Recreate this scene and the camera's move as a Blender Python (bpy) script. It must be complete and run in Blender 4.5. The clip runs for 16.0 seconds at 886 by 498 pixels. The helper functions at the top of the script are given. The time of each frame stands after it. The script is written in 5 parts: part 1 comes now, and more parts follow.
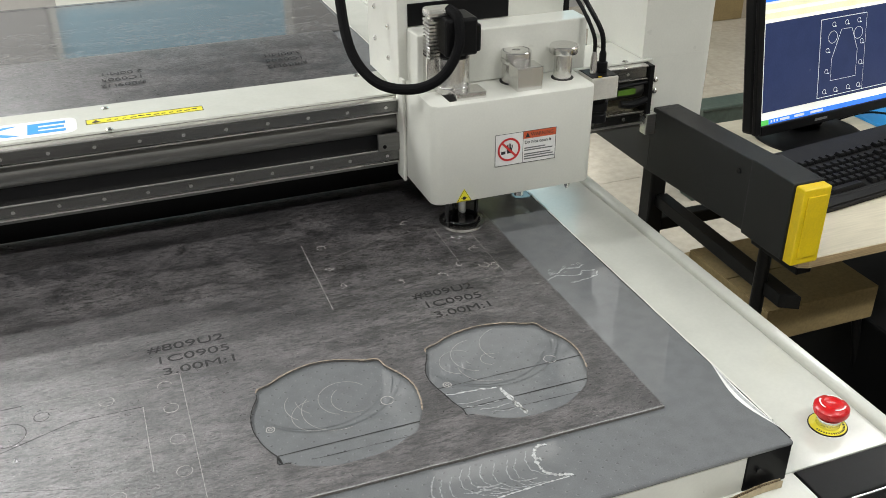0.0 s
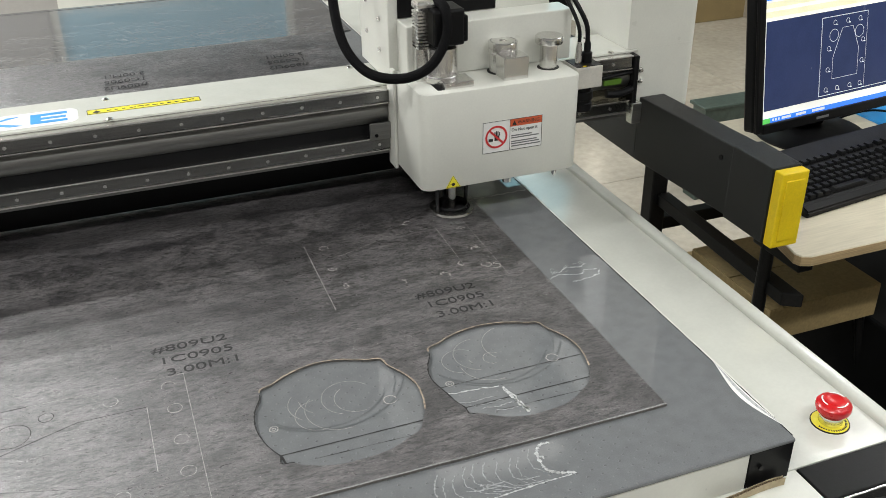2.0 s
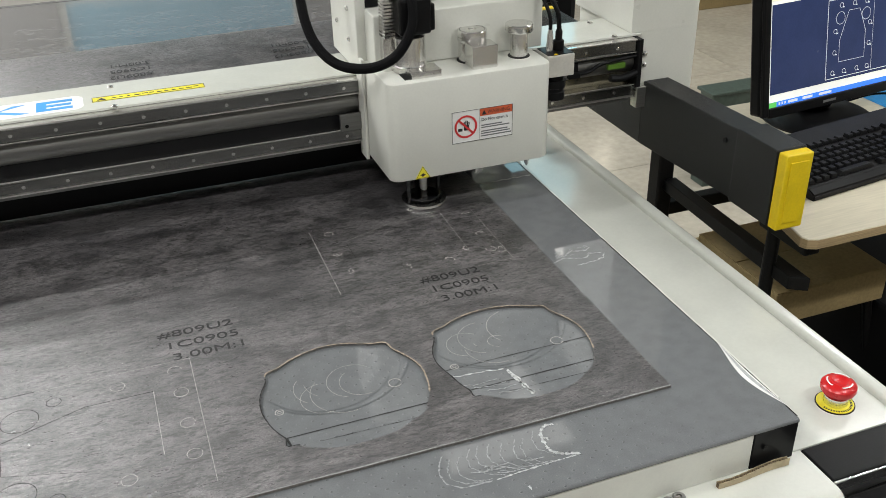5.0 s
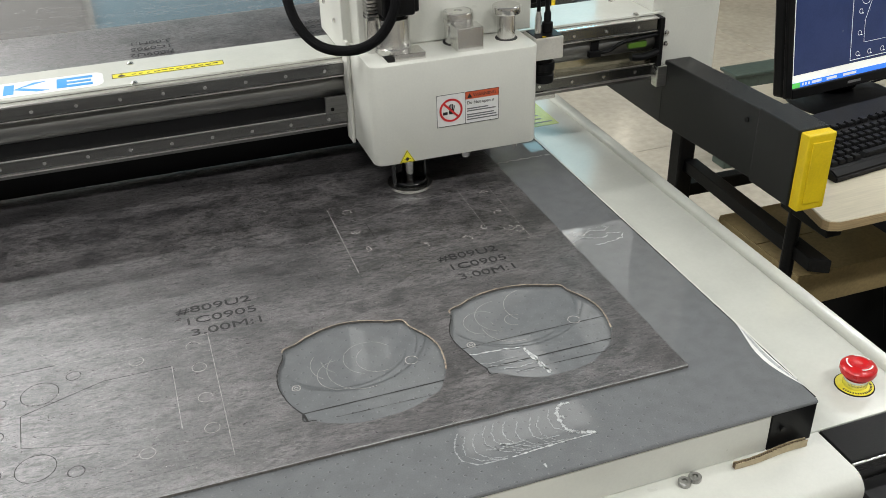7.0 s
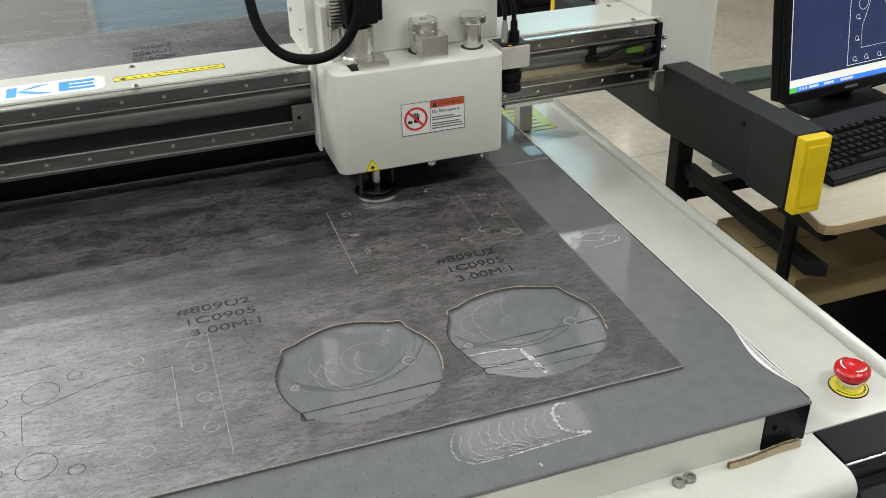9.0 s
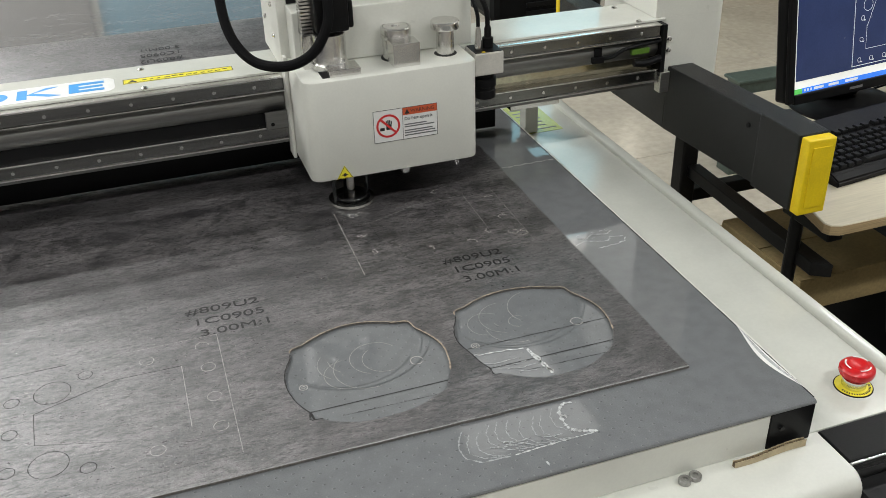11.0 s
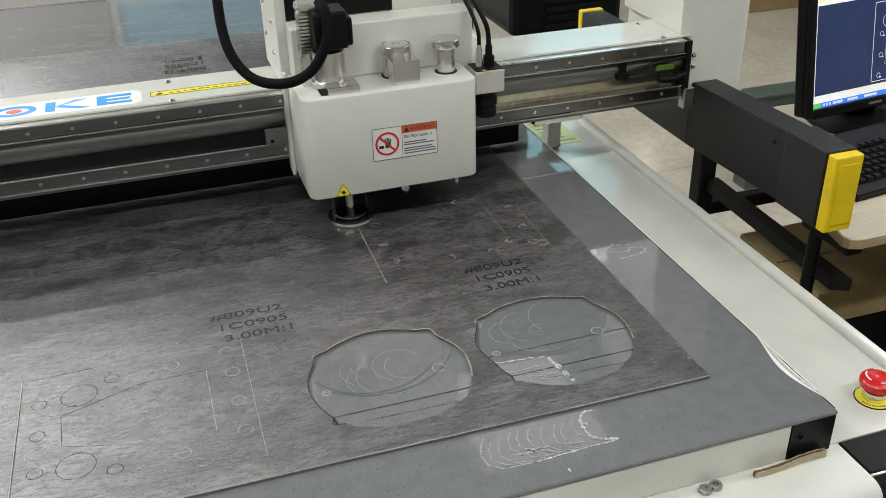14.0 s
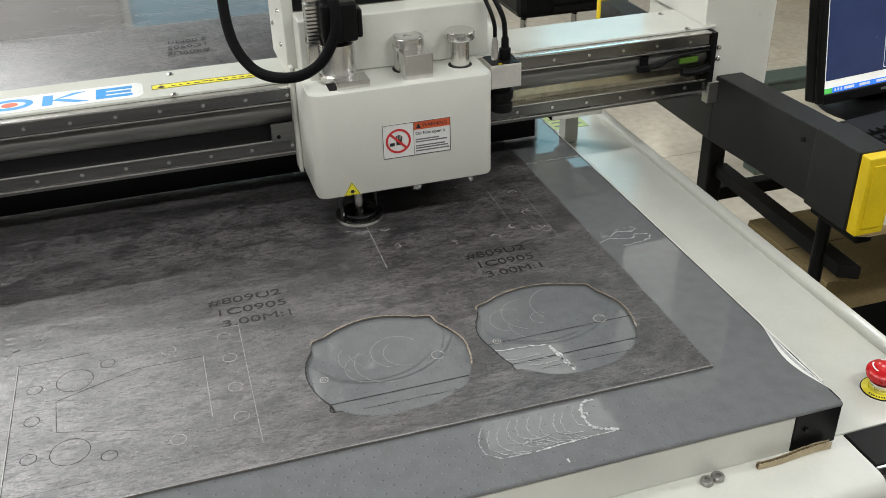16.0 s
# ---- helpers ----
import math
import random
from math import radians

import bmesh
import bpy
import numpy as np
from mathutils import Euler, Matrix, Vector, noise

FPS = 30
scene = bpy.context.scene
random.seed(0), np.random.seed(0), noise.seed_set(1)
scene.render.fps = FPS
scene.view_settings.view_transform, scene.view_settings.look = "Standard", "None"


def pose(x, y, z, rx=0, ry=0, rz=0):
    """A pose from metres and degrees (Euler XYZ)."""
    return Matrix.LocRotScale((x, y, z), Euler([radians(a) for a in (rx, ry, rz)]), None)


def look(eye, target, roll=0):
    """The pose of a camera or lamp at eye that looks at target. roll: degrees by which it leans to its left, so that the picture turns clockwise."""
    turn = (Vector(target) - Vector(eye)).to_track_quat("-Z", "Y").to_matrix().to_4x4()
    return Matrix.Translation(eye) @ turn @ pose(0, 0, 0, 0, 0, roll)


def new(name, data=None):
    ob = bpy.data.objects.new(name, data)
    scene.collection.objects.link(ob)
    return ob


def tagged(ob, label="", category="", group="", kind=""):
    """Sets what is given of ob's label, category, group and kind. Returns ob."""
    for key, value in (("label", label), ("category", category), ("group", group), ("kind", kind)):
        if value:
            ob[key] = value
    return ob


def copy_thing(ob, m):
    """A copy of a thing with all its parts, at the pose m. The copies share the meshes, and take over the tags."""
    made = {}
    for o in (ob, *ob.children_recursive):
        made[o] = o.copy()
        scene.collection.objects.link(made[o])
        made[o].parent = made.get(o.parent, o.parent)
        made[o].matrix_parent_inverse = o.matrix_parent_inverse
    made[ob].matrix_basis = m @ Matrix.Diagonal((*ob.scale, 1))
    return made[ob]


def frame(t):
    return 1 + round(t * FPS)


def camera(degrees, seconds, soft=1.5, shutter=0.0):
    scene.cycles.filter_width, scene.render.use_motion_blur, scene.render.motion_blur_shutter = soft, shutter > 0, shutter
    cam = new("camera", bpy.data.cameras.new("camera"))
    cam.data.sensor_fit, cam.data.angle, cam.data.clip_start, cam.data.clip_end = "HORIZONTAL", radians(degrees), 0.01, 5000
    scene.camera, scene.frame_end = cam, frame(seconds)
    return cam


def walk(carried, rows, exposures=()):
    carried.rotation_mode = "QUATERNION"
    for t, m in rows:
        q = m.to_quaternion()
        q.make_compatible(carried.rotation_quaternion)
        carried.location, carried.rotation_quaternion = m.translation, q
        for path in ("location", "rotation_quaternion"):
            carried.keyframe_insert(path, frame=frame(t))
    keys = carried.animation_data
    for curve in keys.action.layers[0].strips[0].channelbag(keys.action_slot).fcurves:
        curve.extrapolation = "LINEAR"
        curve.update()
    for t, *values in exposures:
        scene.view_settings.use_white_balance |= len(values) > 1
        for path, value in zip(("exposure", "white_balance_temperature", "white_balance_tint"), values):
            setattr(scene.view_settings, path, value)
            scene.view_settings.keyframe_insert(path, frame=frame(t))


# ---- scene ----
cam = camera(50.0, 16.0, soft=0.85)
PATH = [
    (0, (-0.545, -0.713, 1.587), (0.083, 0.919, 0.616), -0.1),
    (0.5, (-0.548, -0.711, 1.589), (0.088, 0.921, 0.622), -0.3),
    (1, (-0.545, -0.714, 1.585), (0.093, 0.918, 0.622), -0.3),
    (1.5, (-0.546, -0.714, 1.586), (0.082, 0.921, 0.621), -0.4),
    (2, (-0.545, -0.717, 1.587), (0.077, 0.918, 0.618), -0.5),
    (2.5, (-0.546, -0.718, 1.586), (0.082, 0.918, 0.623), -0.3),
    (3, (-0.531, -0.711, 1.584), (0.083, 0.926, 0.613), -0.9),
    (3.5, (-0.523, -0.709, 1.584), (0.09, 0.922, 0.602), -1.2),
    (4, (-0.53, -0.716, 1.58), (0.086, 0.913, 0.596), -1.1),
    (6.5, (-0.544, -0.728, 1.581), (0.017, 0.911, 0.581), -1.5),
    (7, (-0.539, -0.727, 1.575), (0.015, 0.903, 0.558), -1.5),
    (7.5, (-0.539, -0.733, 1.577), (0.005, 0.895, 0.55), -1.7),
    (8, (-0.546, -0.744, 1.576), (-0.002, 0.886, 0.552), -1.8),
    (8.5, (-0.549, -0.747, 1.576), (-0.007, 0.89, 0.564), -1.8),
    (9, (-0.539, -0.739, 1.577), (0.015, 0.897, 0.569), -1.4),
    (11.5, (-0.545, -0.747, 1.581), (-0.002, 0.897, 0.579), -1.6),
    (12, (-0.542, -0.741, 1.576), (0.0, 0.905, 0.579), -1.5),
    (12.5, (-0.546, -0.744, 1.578), (-0.011, 0.906, 0.582), -1.6),
    (13, (-0.552, -0.744, 1.581), (-0.027, 0.911, 0.59), -1.7),
    (13.5, (-0.556, -0.748, 1.58), (-0.035, 0.912, 0.594), -1.7),
    (14, (-0.56, -0.755, 1.581), (-0.035, 0.908, 0.602), -1.5),
    (14.5, (-0.544, -0.75, 1.579), (-0.022, 0.911, 0.594), -1.5),
    (15, (-0.538, -0.737, 1.578), (-0.03, 0.915, 0.571), -1.5),
    (15.5, (-0.542, -0.737, 1.576), (-0.041, 0.914, 0.565), -1.5),
    (16, (-0.544, -0.743, 1.575), (-0.045, 0.91, 0.566), -1.5),
]
walk(cam, [(t, look(eye, target, roll)) for t, eye, target, roll in PATH], ((0, 0.05), (4, 0.0), (8, -0.03), (12, -0.12), (16, -0.10)))

# ---- world and light ----
world = bpy.data.worlds.new("hall_light")
scene.world = world
world.use_nodes = True
wn = world.node_tree.nodes
sky = wn.new("ShaderNodeTexSky")
sky.sky_type, sky.sun_disc, sky.sun_elevation, sky.sun_rotation = "NISHITA", False, radians(40), radians(20)
world.node_tree.links.new(sky.outputs[0], wn["Background"].inputs[0])
wn["Background"].inputs[1].default_value = 0.1
LAMP_POWER = 37.0
TUBE_GLOW = 5.5
WINDOW_GLOW = 2.8


# ---- materials ----
def mat(name, color, rough=0.5, metal=0.0, grain=60.0, vary=0.12, bump=0.0, coat=0.0, emit=0.0, stretch=(1, 1, 1), stain=0.1, spec=0.5):
    m = bpy.data.materials.new(name)
    m.use_nodes = True
    nt = m.node_tree
    b = nt.nodes["Principled BSDF"]
    b.inputs["Metallic"].default_value = metal
    b.inputs["Coat Weight"].default_value = coat
    b.inputs["Specular IOR Level"].default_value = spec
    tc = nt.nodes.new("ShaderNodeTexCoord")
    mp = nt.nodes.new("ShaderNodeMapping")
    mp.inputs["Scale"].default_value = stretch
    nt.links.new(tc.outputs["Object"], mp.inputs[0])
    fine = nt.nodes.new("ShaderNodeTexNoise")
    fine.inputs["Scale"].default_value, fine.inputs["Detail"].default_value = grain, 6
    big = nt.nodes.new("ShaderNodeTexNoise")
    big.inputs["Scale"].default_value, big.inputs["Detail"].default_value = grain / 14, 3
    nt.links.new(mp.outputs[0], fine.inputs[0])
    nt.links.new(mp.outputs[0], big.inputs[0])
    c = [x for x in color]
    r1 = nt.nodes.new("ShaderNodeValToRGB")
    r1.color_ramp.elements[0].position, r1.color_ramp.elements[1].position = 0.3, 0.7
    r1.color_ramp.elements[0].color = (*[x * (1 - vary) for x in c], 1)
    r1.color_ramp.elements[1].color = (*[min(1, x * (1 + vary)) for x in c], 1)
    nt.links.new(fine.outputs[0], r1.inputs[0])
    mx = nt.nodes.new("ShaderNodeMix")
    mx.data_type, mx.blend_type = "RGBA", "MULTIPLY"
    mx.inputs[0].default_value = 1.0
    r2 = nt.nodes.new("ShaderNodeValToRGB")
    r2.color_ramp.elements[0].position, r2.color_ramp.elements[1].position = 0.35, 0.6
    r2.color_ramp.elements[0].color = (1 - stain, 1 - stain, 1 - stain, 1)
    r2.color_ramp.elements[1].color = (1, 1, 1, 1)
    nt.links.new(big.outputs[0], r2.inputs[0])
    nt.links.new(r1.outputs[0], mx.inputs[6])
    nt.links.new(r2.outputs[0], mx.inputs[7])
    nt.links.new(mx.outputs[2], b.inputs["Base Color"])
    mr = nt.nodes.new("ShaderNodeMapRange")
    mr.inputs[3].default_value, mr.inputs[4].default_value = max(0.02, rough - 0.06), min(1, rough + 0.06)
    nt.links.new(big.outputs[0], mr.inputs[0])
    nt.links.new(mr.outputs[0], b.inputs["Roughness"])
    if bump:
        bp = nt.nodes.new("ShaderNodeBump")
        bp.inputs["Strength"].default_value, bp.inputs["Distance"].default_value = bump, 0.001
        nt.links.new(fine.outputs[0], bp.inputs["Height"])
        nt.links.new(bp.outputs[0], b.inputs["Normal"])
    if emit:
        nt.links.new(mx.outputs[2], b.inputs["Emission Color"])
        b.inputs["Emission Strength"].default_value = emit
    return m


def chain(nt, kind, **values):
    n = nt.nodes.new(kind)
    for k, v in values.items():
        n.inputs[k].default_value = v
    return n


def belt_material():
    """Grey coated belt: small punched dots with painted glints, fine grain, soft dents that bend reflections."""
    m = mat("grey_coated_belt", (0.160, 0.1655, 0.171), 0.0, grain=700, vary=0.10, stain=0.10, spec=0.45)
    nt = m.node_tree
    b = nt.nodes["Principled BSDF"]
    tc = nt.nodes.new("ShaderNodeTexCoord")
    flat = chain(nt, "ShaderNodeMapping", Scale=(1, 1, 0))
    flat.inputs["Rotation"].default_value = (0, 0, radians(45))
    nt.links.new(tc.outputs["Object"], flat.inputs[0])
    dots = chain(nt, "ShaderNodeTexVoronoi", Scale=1 / 0.0125, Randomness=0.12)
    nt.links.new(flat.outputs[0], dots.inputs["Vector"])
    step = chain(nt, "ShaderNodeMapRange")
    step.inputs[1].default_value, step.inputs[2].default_value, step.inputs[3].default_value, step.inputs[4].default_value = 0.08, 0.12, 1, 0
    nt.links.new(dots.outputs["Distance"], step.inputs[0])
    old = b.inputs["Base Color"].links[0].from_socket
    tint = nt.nodes.new("ShaderNodeMix")
    tint.data_type = "RGBA"
    tint.inputs[7].default_value = (0.035, 0.037, 0.04, 1)
    soft = chain(nt, "ShaderNodeMath")
    soft.operation = "MULTIPLY"
    soft.inputs[1].default_value = 0.6
    nt.links.new(step.outputs[0], soft.inputs[0])
    place = nt.nodes.new("ShaderNodeSeparateXYZ")
    nt.links.new(tc.outputs["Object"], place.inputs[0])
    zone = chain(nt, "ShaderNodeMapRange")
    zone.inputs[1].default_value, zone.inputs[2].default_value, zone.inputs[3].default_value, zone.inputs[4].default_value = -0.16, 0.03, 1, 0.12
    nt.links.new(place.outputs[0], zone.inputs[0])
    near = chain(nt, "ShaderNodeMath")
    near.operation = "MULTIPLY"
    nt.links.new(soft.outputs[0], near.inputs[0])
    nt.links.new(zone.outputs[0], near.inputs[1])
    nt.links.new(near.outputs[0], tint.inputs[0])
    nt.links.new(old, tint.inputs[6])
    # pale offset crescents put the light caught at the dots into the colour
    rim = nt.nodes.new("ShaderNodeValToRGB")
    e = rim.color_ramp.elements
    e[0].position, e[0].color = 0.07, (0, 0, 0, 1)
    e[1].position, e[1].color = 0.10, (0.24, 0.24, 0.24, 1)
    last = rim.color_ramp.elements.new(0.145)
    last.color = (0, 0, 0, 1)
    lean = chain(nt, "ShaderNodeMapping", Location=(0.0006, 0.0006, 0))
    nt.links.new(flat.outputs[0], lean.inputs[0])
    glint_dots = chain(nt, "ShaderNodeTexVoronoi", Scale=1 / 0.0125, Randomness=0.12)
    nt.links.new(lean.outputs[0], glint_dots.inputs["Vector"])
    nt.links.new(glint_dots.outputs["Distance"], rim.inputs[0])
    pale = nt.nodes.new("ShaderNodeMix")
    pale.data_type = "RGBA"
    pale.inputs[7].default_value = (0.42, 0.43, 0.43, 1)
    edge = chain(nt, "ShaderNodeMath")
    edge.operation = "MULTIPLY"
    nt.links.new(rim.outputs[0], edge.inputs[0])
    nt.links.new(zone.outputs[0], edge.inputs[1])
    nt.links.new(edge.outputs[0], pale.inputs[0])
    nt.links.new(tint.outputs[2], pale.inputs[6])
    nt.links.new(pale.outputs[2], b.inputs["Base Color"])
    dents = chain(nt, "ShaderNodeTexNoise", Scale=42, Detail=2)
    nt.links.new(tc.outputs["Object"], dents.inputs["Vector"])
    grain = chain(nt, "ShaderNodeTexNoise", Scale=900, Detail=3)
    nt.links.new(tc.outputs["Object"], grain.inputs["Vector"])
    b1 = chain(nt, "ShaderNodeBump", Strength=0.011, Distance=0.004)
    nt.links.new(dents.outputs[0], b1.inputs["Height"])
    b2 = chain(nt, "ShaderNodeBump", Strength=0.006, Distance=0.0005)
    nt.links.new(grain.outputs[0], b2.inputs["Height"])
    nt.links.new(b1.outputs[0], b2.inputs["Normal"])
    b3 = chain(nt, "ShaderNodeBump", Strength=0.4, Distance=0.0005)
    b3.invert = True
    nt.links.new(step.outputs[0], b3.inputs["Height"])
    nt.links.new(b2.outputs[0], b3.inputs["Normal"])
    nt.links.new(b3.outputs[0], b.inputs["Normal"])
    return m


def sheet_material():
    """Graphite fibre sheet: streaky grain along the rolling direction, specks, dull and shiny patches."""
    m = bpy.data.materials.new("graphite_fibre_sheet")
    m.use_nodes = True
    nt = m.node_tree
    b = nt.nodes["Principled BSDF"]
    tc = nt.nodes.new("ShaderNodeTexCoord")
    mp = chain(nt, "ShaderNodeMapping", Scale=(0.42, 1.25, 1))
    nt.links.new(tc.outputs["Object"], mp.inputs[0])
    streak = chain(nt, "ShaderNodeTexNoise", Scale=190, Detail=9, Roughness=0.80)
    patch = chain(nt, "ShaderNodeTexNoise", Scale=11, Detail=5, Roughness=0.6)
    specks = chain(nt, "ShaderNodeTexNoise", Scale=420, Detail=2)
    nt.links.new(mp.outputs[0], streak.inputs["Vector"])
    nt.links.new(mp.outputs[0], patch.inputs["Vector"])
    nt.links.new(tc.outputs["Object"], specks.inputs["Vector"])
    r1 = nt.nodes.new("ShaderNodeValToRGB")
    e = r1.color_ramp.elements
    e[0].position, e[1].position = 0.41, 0.62
    e[0].color, e[1].color = (0.007, 0.0068, 0.0071, 1), (0.222, 0.206, 0.210, 1)
    nt.links.new(streak.outputs[0], r1.inputs[0])
    r2 = nt.nodes.new("ShaderNodeValToRGB")
    e = r2.color_ramp.elements
    e[0].position, e[1].position = 0.30, 0.62
    e[0].color, e[1].color = (0.38, 0.38, 0.39, 1), (1, 1, 1, 1)
    nt.links.new(patch.outputs[0], r2.inputs[0])
    mx = nt.nodes.new("ShaderNodeMix")
    mx.data_type, mx.blend_type = "RGBA", "MULTIPLY"
    mx.inputs[0].default_value = 1
    nt.links.new(r1.outputs[0], mx.inputs[6])
    nt.links.new(r2.outputs[0], mx.inputs[7])
    r3 = nt.nodes.new("ShaderNodeValToRGB")
    e = r3.color_ramp.elements
    e[0].position, e[1].position = 0.665, 0.71
    e[0].color, e[1].color = (0, 0, 0, 1), (1, 1, 1, 1)
    nt.links.new(specks.outputs[0], r3.inputs[0])
    mx2 = nt.nodes.new("ShaderNodeMix")
    mx2.data_type = "RGBA"
    mx2.inputs[7].default_value = (0.22, 0.21, 0.20, 1)
    nt.links.new(r3.outputs[0], mx2.inputs[0])
    nt.links.new(mx.outputs[2], mx2.inputs[6])
    stain = chain(nt, "ShaderNodeTexNoise", Scale=17, Detail=7, Roughness=0.72)
    mp2 = chain(nt, "ShaderNodeMapping", Scale=(0.8, 1.3, 1))
    nt.links.new(tc.outputs["Object"], mp2.inputs[0])
    nt.links.new(mp2.outputs[0], stain.inputs["Vector"])
    r4 = nt.nodes.new("ShaderNodeValToRGB")
    e = r4.color_ramp.elements
    e[0].position, e[1].position = 0.39, 0.55
    e[0].color, e[1].color = (0.36, 0.36, 0.37, 1), (1.0, 1.0, 1.0, 1)
    nt.links.new(stain.outputs[0], r4.inputs[0])
    mx3 = nt.nodes.new("ShaderNodeMix")
    mx3.data_type, mx3.blend_type = "RGBA", "MULTIPLY"
    mx3.inputs[0].default_value = 1
    nt.links.new(mx2.outputs[2], mx3.inputs[6])
    nt.links.new(r4.outputs[0], mx3.inputs[7])
    nt.links.new(mx3.outputs[2], b.inputs["Base Color"])
    rr = chain(nt, "ShaderNodeMapRange")
    rr.inputs[1].default_value, rr.inputs[2].default_value, rr.inputs[3].default_value, rr.inputs[4].default_value = 0.35, 0.65, 0.54, 0.21
    nt.links.new(streak.outputs[0], rr.inputs[0])
    nt.links.new(rr.outputs[0], b.inputs["Roughness"])
    b.inputs["Specular IOR Level"].default_value = 1.0
    b.inputs["IOR"].default_value = 1.65
    bp = chain(nt, "ShaderNodeBump", Strength=0.8, Distance=0.0009)
    nt.links.new(streak.outputs[0], bp.inputs["Height"])
    nt.links.new(bp.outputs[0], b.inputs["Normal"])
    return m


WHITE = mat("white_powder_coat", (0.655, 0.655, 0.600), 0.30, grain=300, vary=0.02, bump=0.03, stain=0.03)
PLATE = mat("white_painted_plate", (0.585, 0.59, 0.537), 0.19, grain=200, vary=0.02, bump=0.02, stain=0.05)
BELT = belt_material()
SHEET = sheet_material()
SHEET_EDGE = mat("fibre_cut_edge", (0.15, 0.14, 0.13), 0.7, grain=400, vary=0.3)
CURL = mat("paper_curl", (0.45, 0.43, 0.41), 0.7, grain=500, vary=0.3)
LIP = mat("tan_fibre_lip", (0.32, 0.26, 0.20), 0.75, grain=300, vary=0.45)
PALE_LIP = mat("pale_fibre_lip", (0.25, 0.25, 0.245), 0.7, grain=300, vary=0.4)
CUT = mat("cut_line_fibre", (0.35, 0.34, 0.325), 0.7, grain=500, vary=0.4)
SCORE = mat("shallow_score", (0.085, 0.092, 0.096), 0.4, grain=400, vary=0.3)
CUT_DARK = mat("dark_cut_line", (0.015, 0.015, 0.015), 0.7, grain=500, vary=0.3)
INK = mat("worn_stencil_ink", (0.024, 0.024, 0.025), 0.5, grain=260, vary=0.85, stain=0.3)
STEEL = mat("polished_rail_steel", (0.74, 0.73, 0.71), 0.28, 1.0, grain=120, vary=0.1, stretch=(0.2, 3, 3), stain=0.2)
RAIL = mat("dark_rail_steel", (0.23, 0.23, 0.222), 0.24, 1.0, grain=200, vary=0.15, stretch=(0.1, 3, 3), stain=0.2)
ALU = mat("brushed_aluminium", (0.78, 0.77, 0.75), 0.24, 1.0, grain=400, vary=0.03, stretch=(1, 1, 0.1), bump=0.015)
BARE = mat("bead_blasted_metal", (0.64, 0.62, 0.57), 0.38, 0.35, grain=300, vary=0.05, stain=0.12)
ALU_DULL = mat("anodised_extrusion", (0.25, 0.247, 0.24), 0.42, 1.0, grain=200, vary=0.1, stretch=(0.1, 2, 2))
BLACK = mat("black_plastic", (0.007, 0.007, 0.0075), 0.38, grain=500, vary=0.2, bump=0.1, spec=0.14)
CABLE = mat("black_braided_sleeve", (0.005, 0.005, 0.0055), 0.75, grain=900, vary=0.5, bump=0.8, spec=0.10)
BLACK_METAL = mat("black_textured_paint", (0.010, 0.0105, 0.011), 0.32, grain=1500, vary=0.5, bump=0.9, spec=0.42)
FRAME_BLACK = mat("black_steel_tube", (0.008, 0.0078, 0.0078), 0.36, grain=200, vary=0.3, bump=0.1, spec=0.2)
RECESS = mat("polished_beam_plate", (0.46, 0.43, 0.33), 0.13, 1.0, grain=80, vary=0.2)
YELLOW = mat("yellow_rubber", (0.80, 0.58, 0.008), 0.45, grain=300, vary=0.05, bump=0.1)
YELLOW_STICKER = mat("yellow_sticker", (0.82, 0.72, 0.04), 0.4, grain=200, vary=0.05)
RED = mat("red_button_plastic", (0.62, 0.012, 0.015), 0.28, grain=200, vary=0.06)
RED_PRINT = mat("red_print", (0.60, 0.03, 0.03), 0.45, grain=300, vary=0.05)
ORANGE_PRINT = mat("orange_print", (0.62, 0.11, 0.04), 0.45, grain=300, vary=0.05)
PAPER = mat("white_sticker", (0.80, 0.80, 0.78), 0.4, grain=300, vary=0.02)
PRINT = mat("black_print", (0.02, 0.02, 0.02), 0.5, grain=300, vary=0.1)
GREY_PRINT = mat("grey_print", (0.16, 0.16, 0.16), 0.5, grain=300, vary=0.1)
BLUE = mat("blue_lettering", (0.03, 0.33, 0.78), 0.35, grain=200, vary=0.03)
LOGO_RED = mat("red_lettering", (0.72, 0.10, 0.03), 0.35, grain=200, vary=0.03)
CARD = mat("corrugated_cardboard", (0.28, 0.205, 0.092), 0.8, grain=140, vary=0.12, stain=0.15, bump=0.15)
CARD_LIGHT = mat("pale_cardboard", (0.47, 0.39, 0.25), 0.8, grain=140, vary=0.12, stain=0.1)
HARDWARE = mat("dull_zinc_hardware", (0.36, 0.355, 0.34), 0.35, 1.0, grain=300, vary=0.15)
CARD_DARK = mat("cardboard_flute", (0.14, 0.10, 0.06), 0.9, grain=200, vary=0.3)
PLY = mat("birch_plywood", (0.66, 0.60, 0.46), 0.5, grain=60, vary=0.08, stretch=(0.3, 4, 1), stain=0.1)
PLY_EDGE = mat("plywood_edge", (0.45, 0.33, 0.18), 0.6, grain=120, vary=0.25, stretch=(0.2, 0.2, 8))
FLOOR = mat("polished_floor_tile", (0.50, 0.455, 0.375), 0.14, grain=30, vary=0.10, stain=0.14)
WALL = mat("painted_plaster", (0.36, 0.345, 0.325), 0.7, grain=40, vary=0.04, bump=0.1)
CEIL = mat("white_ceiling", (0.22, 0.22, 0.217), 0.8, grain=40, vary=0.04)
BEIGE = mat("beige_fabric", (0.36, 0.31, 0.24), 0.8, grain=200, vary=0.15)
GREEN = mat("dark_green_paint", (0.06, 0.085, 0.07), 0.4, grain=60, vary=0.2)
LED = mat("green_connector", (0.09, 0.19, 0.02), 0.4, grain=200, vary=0.05)
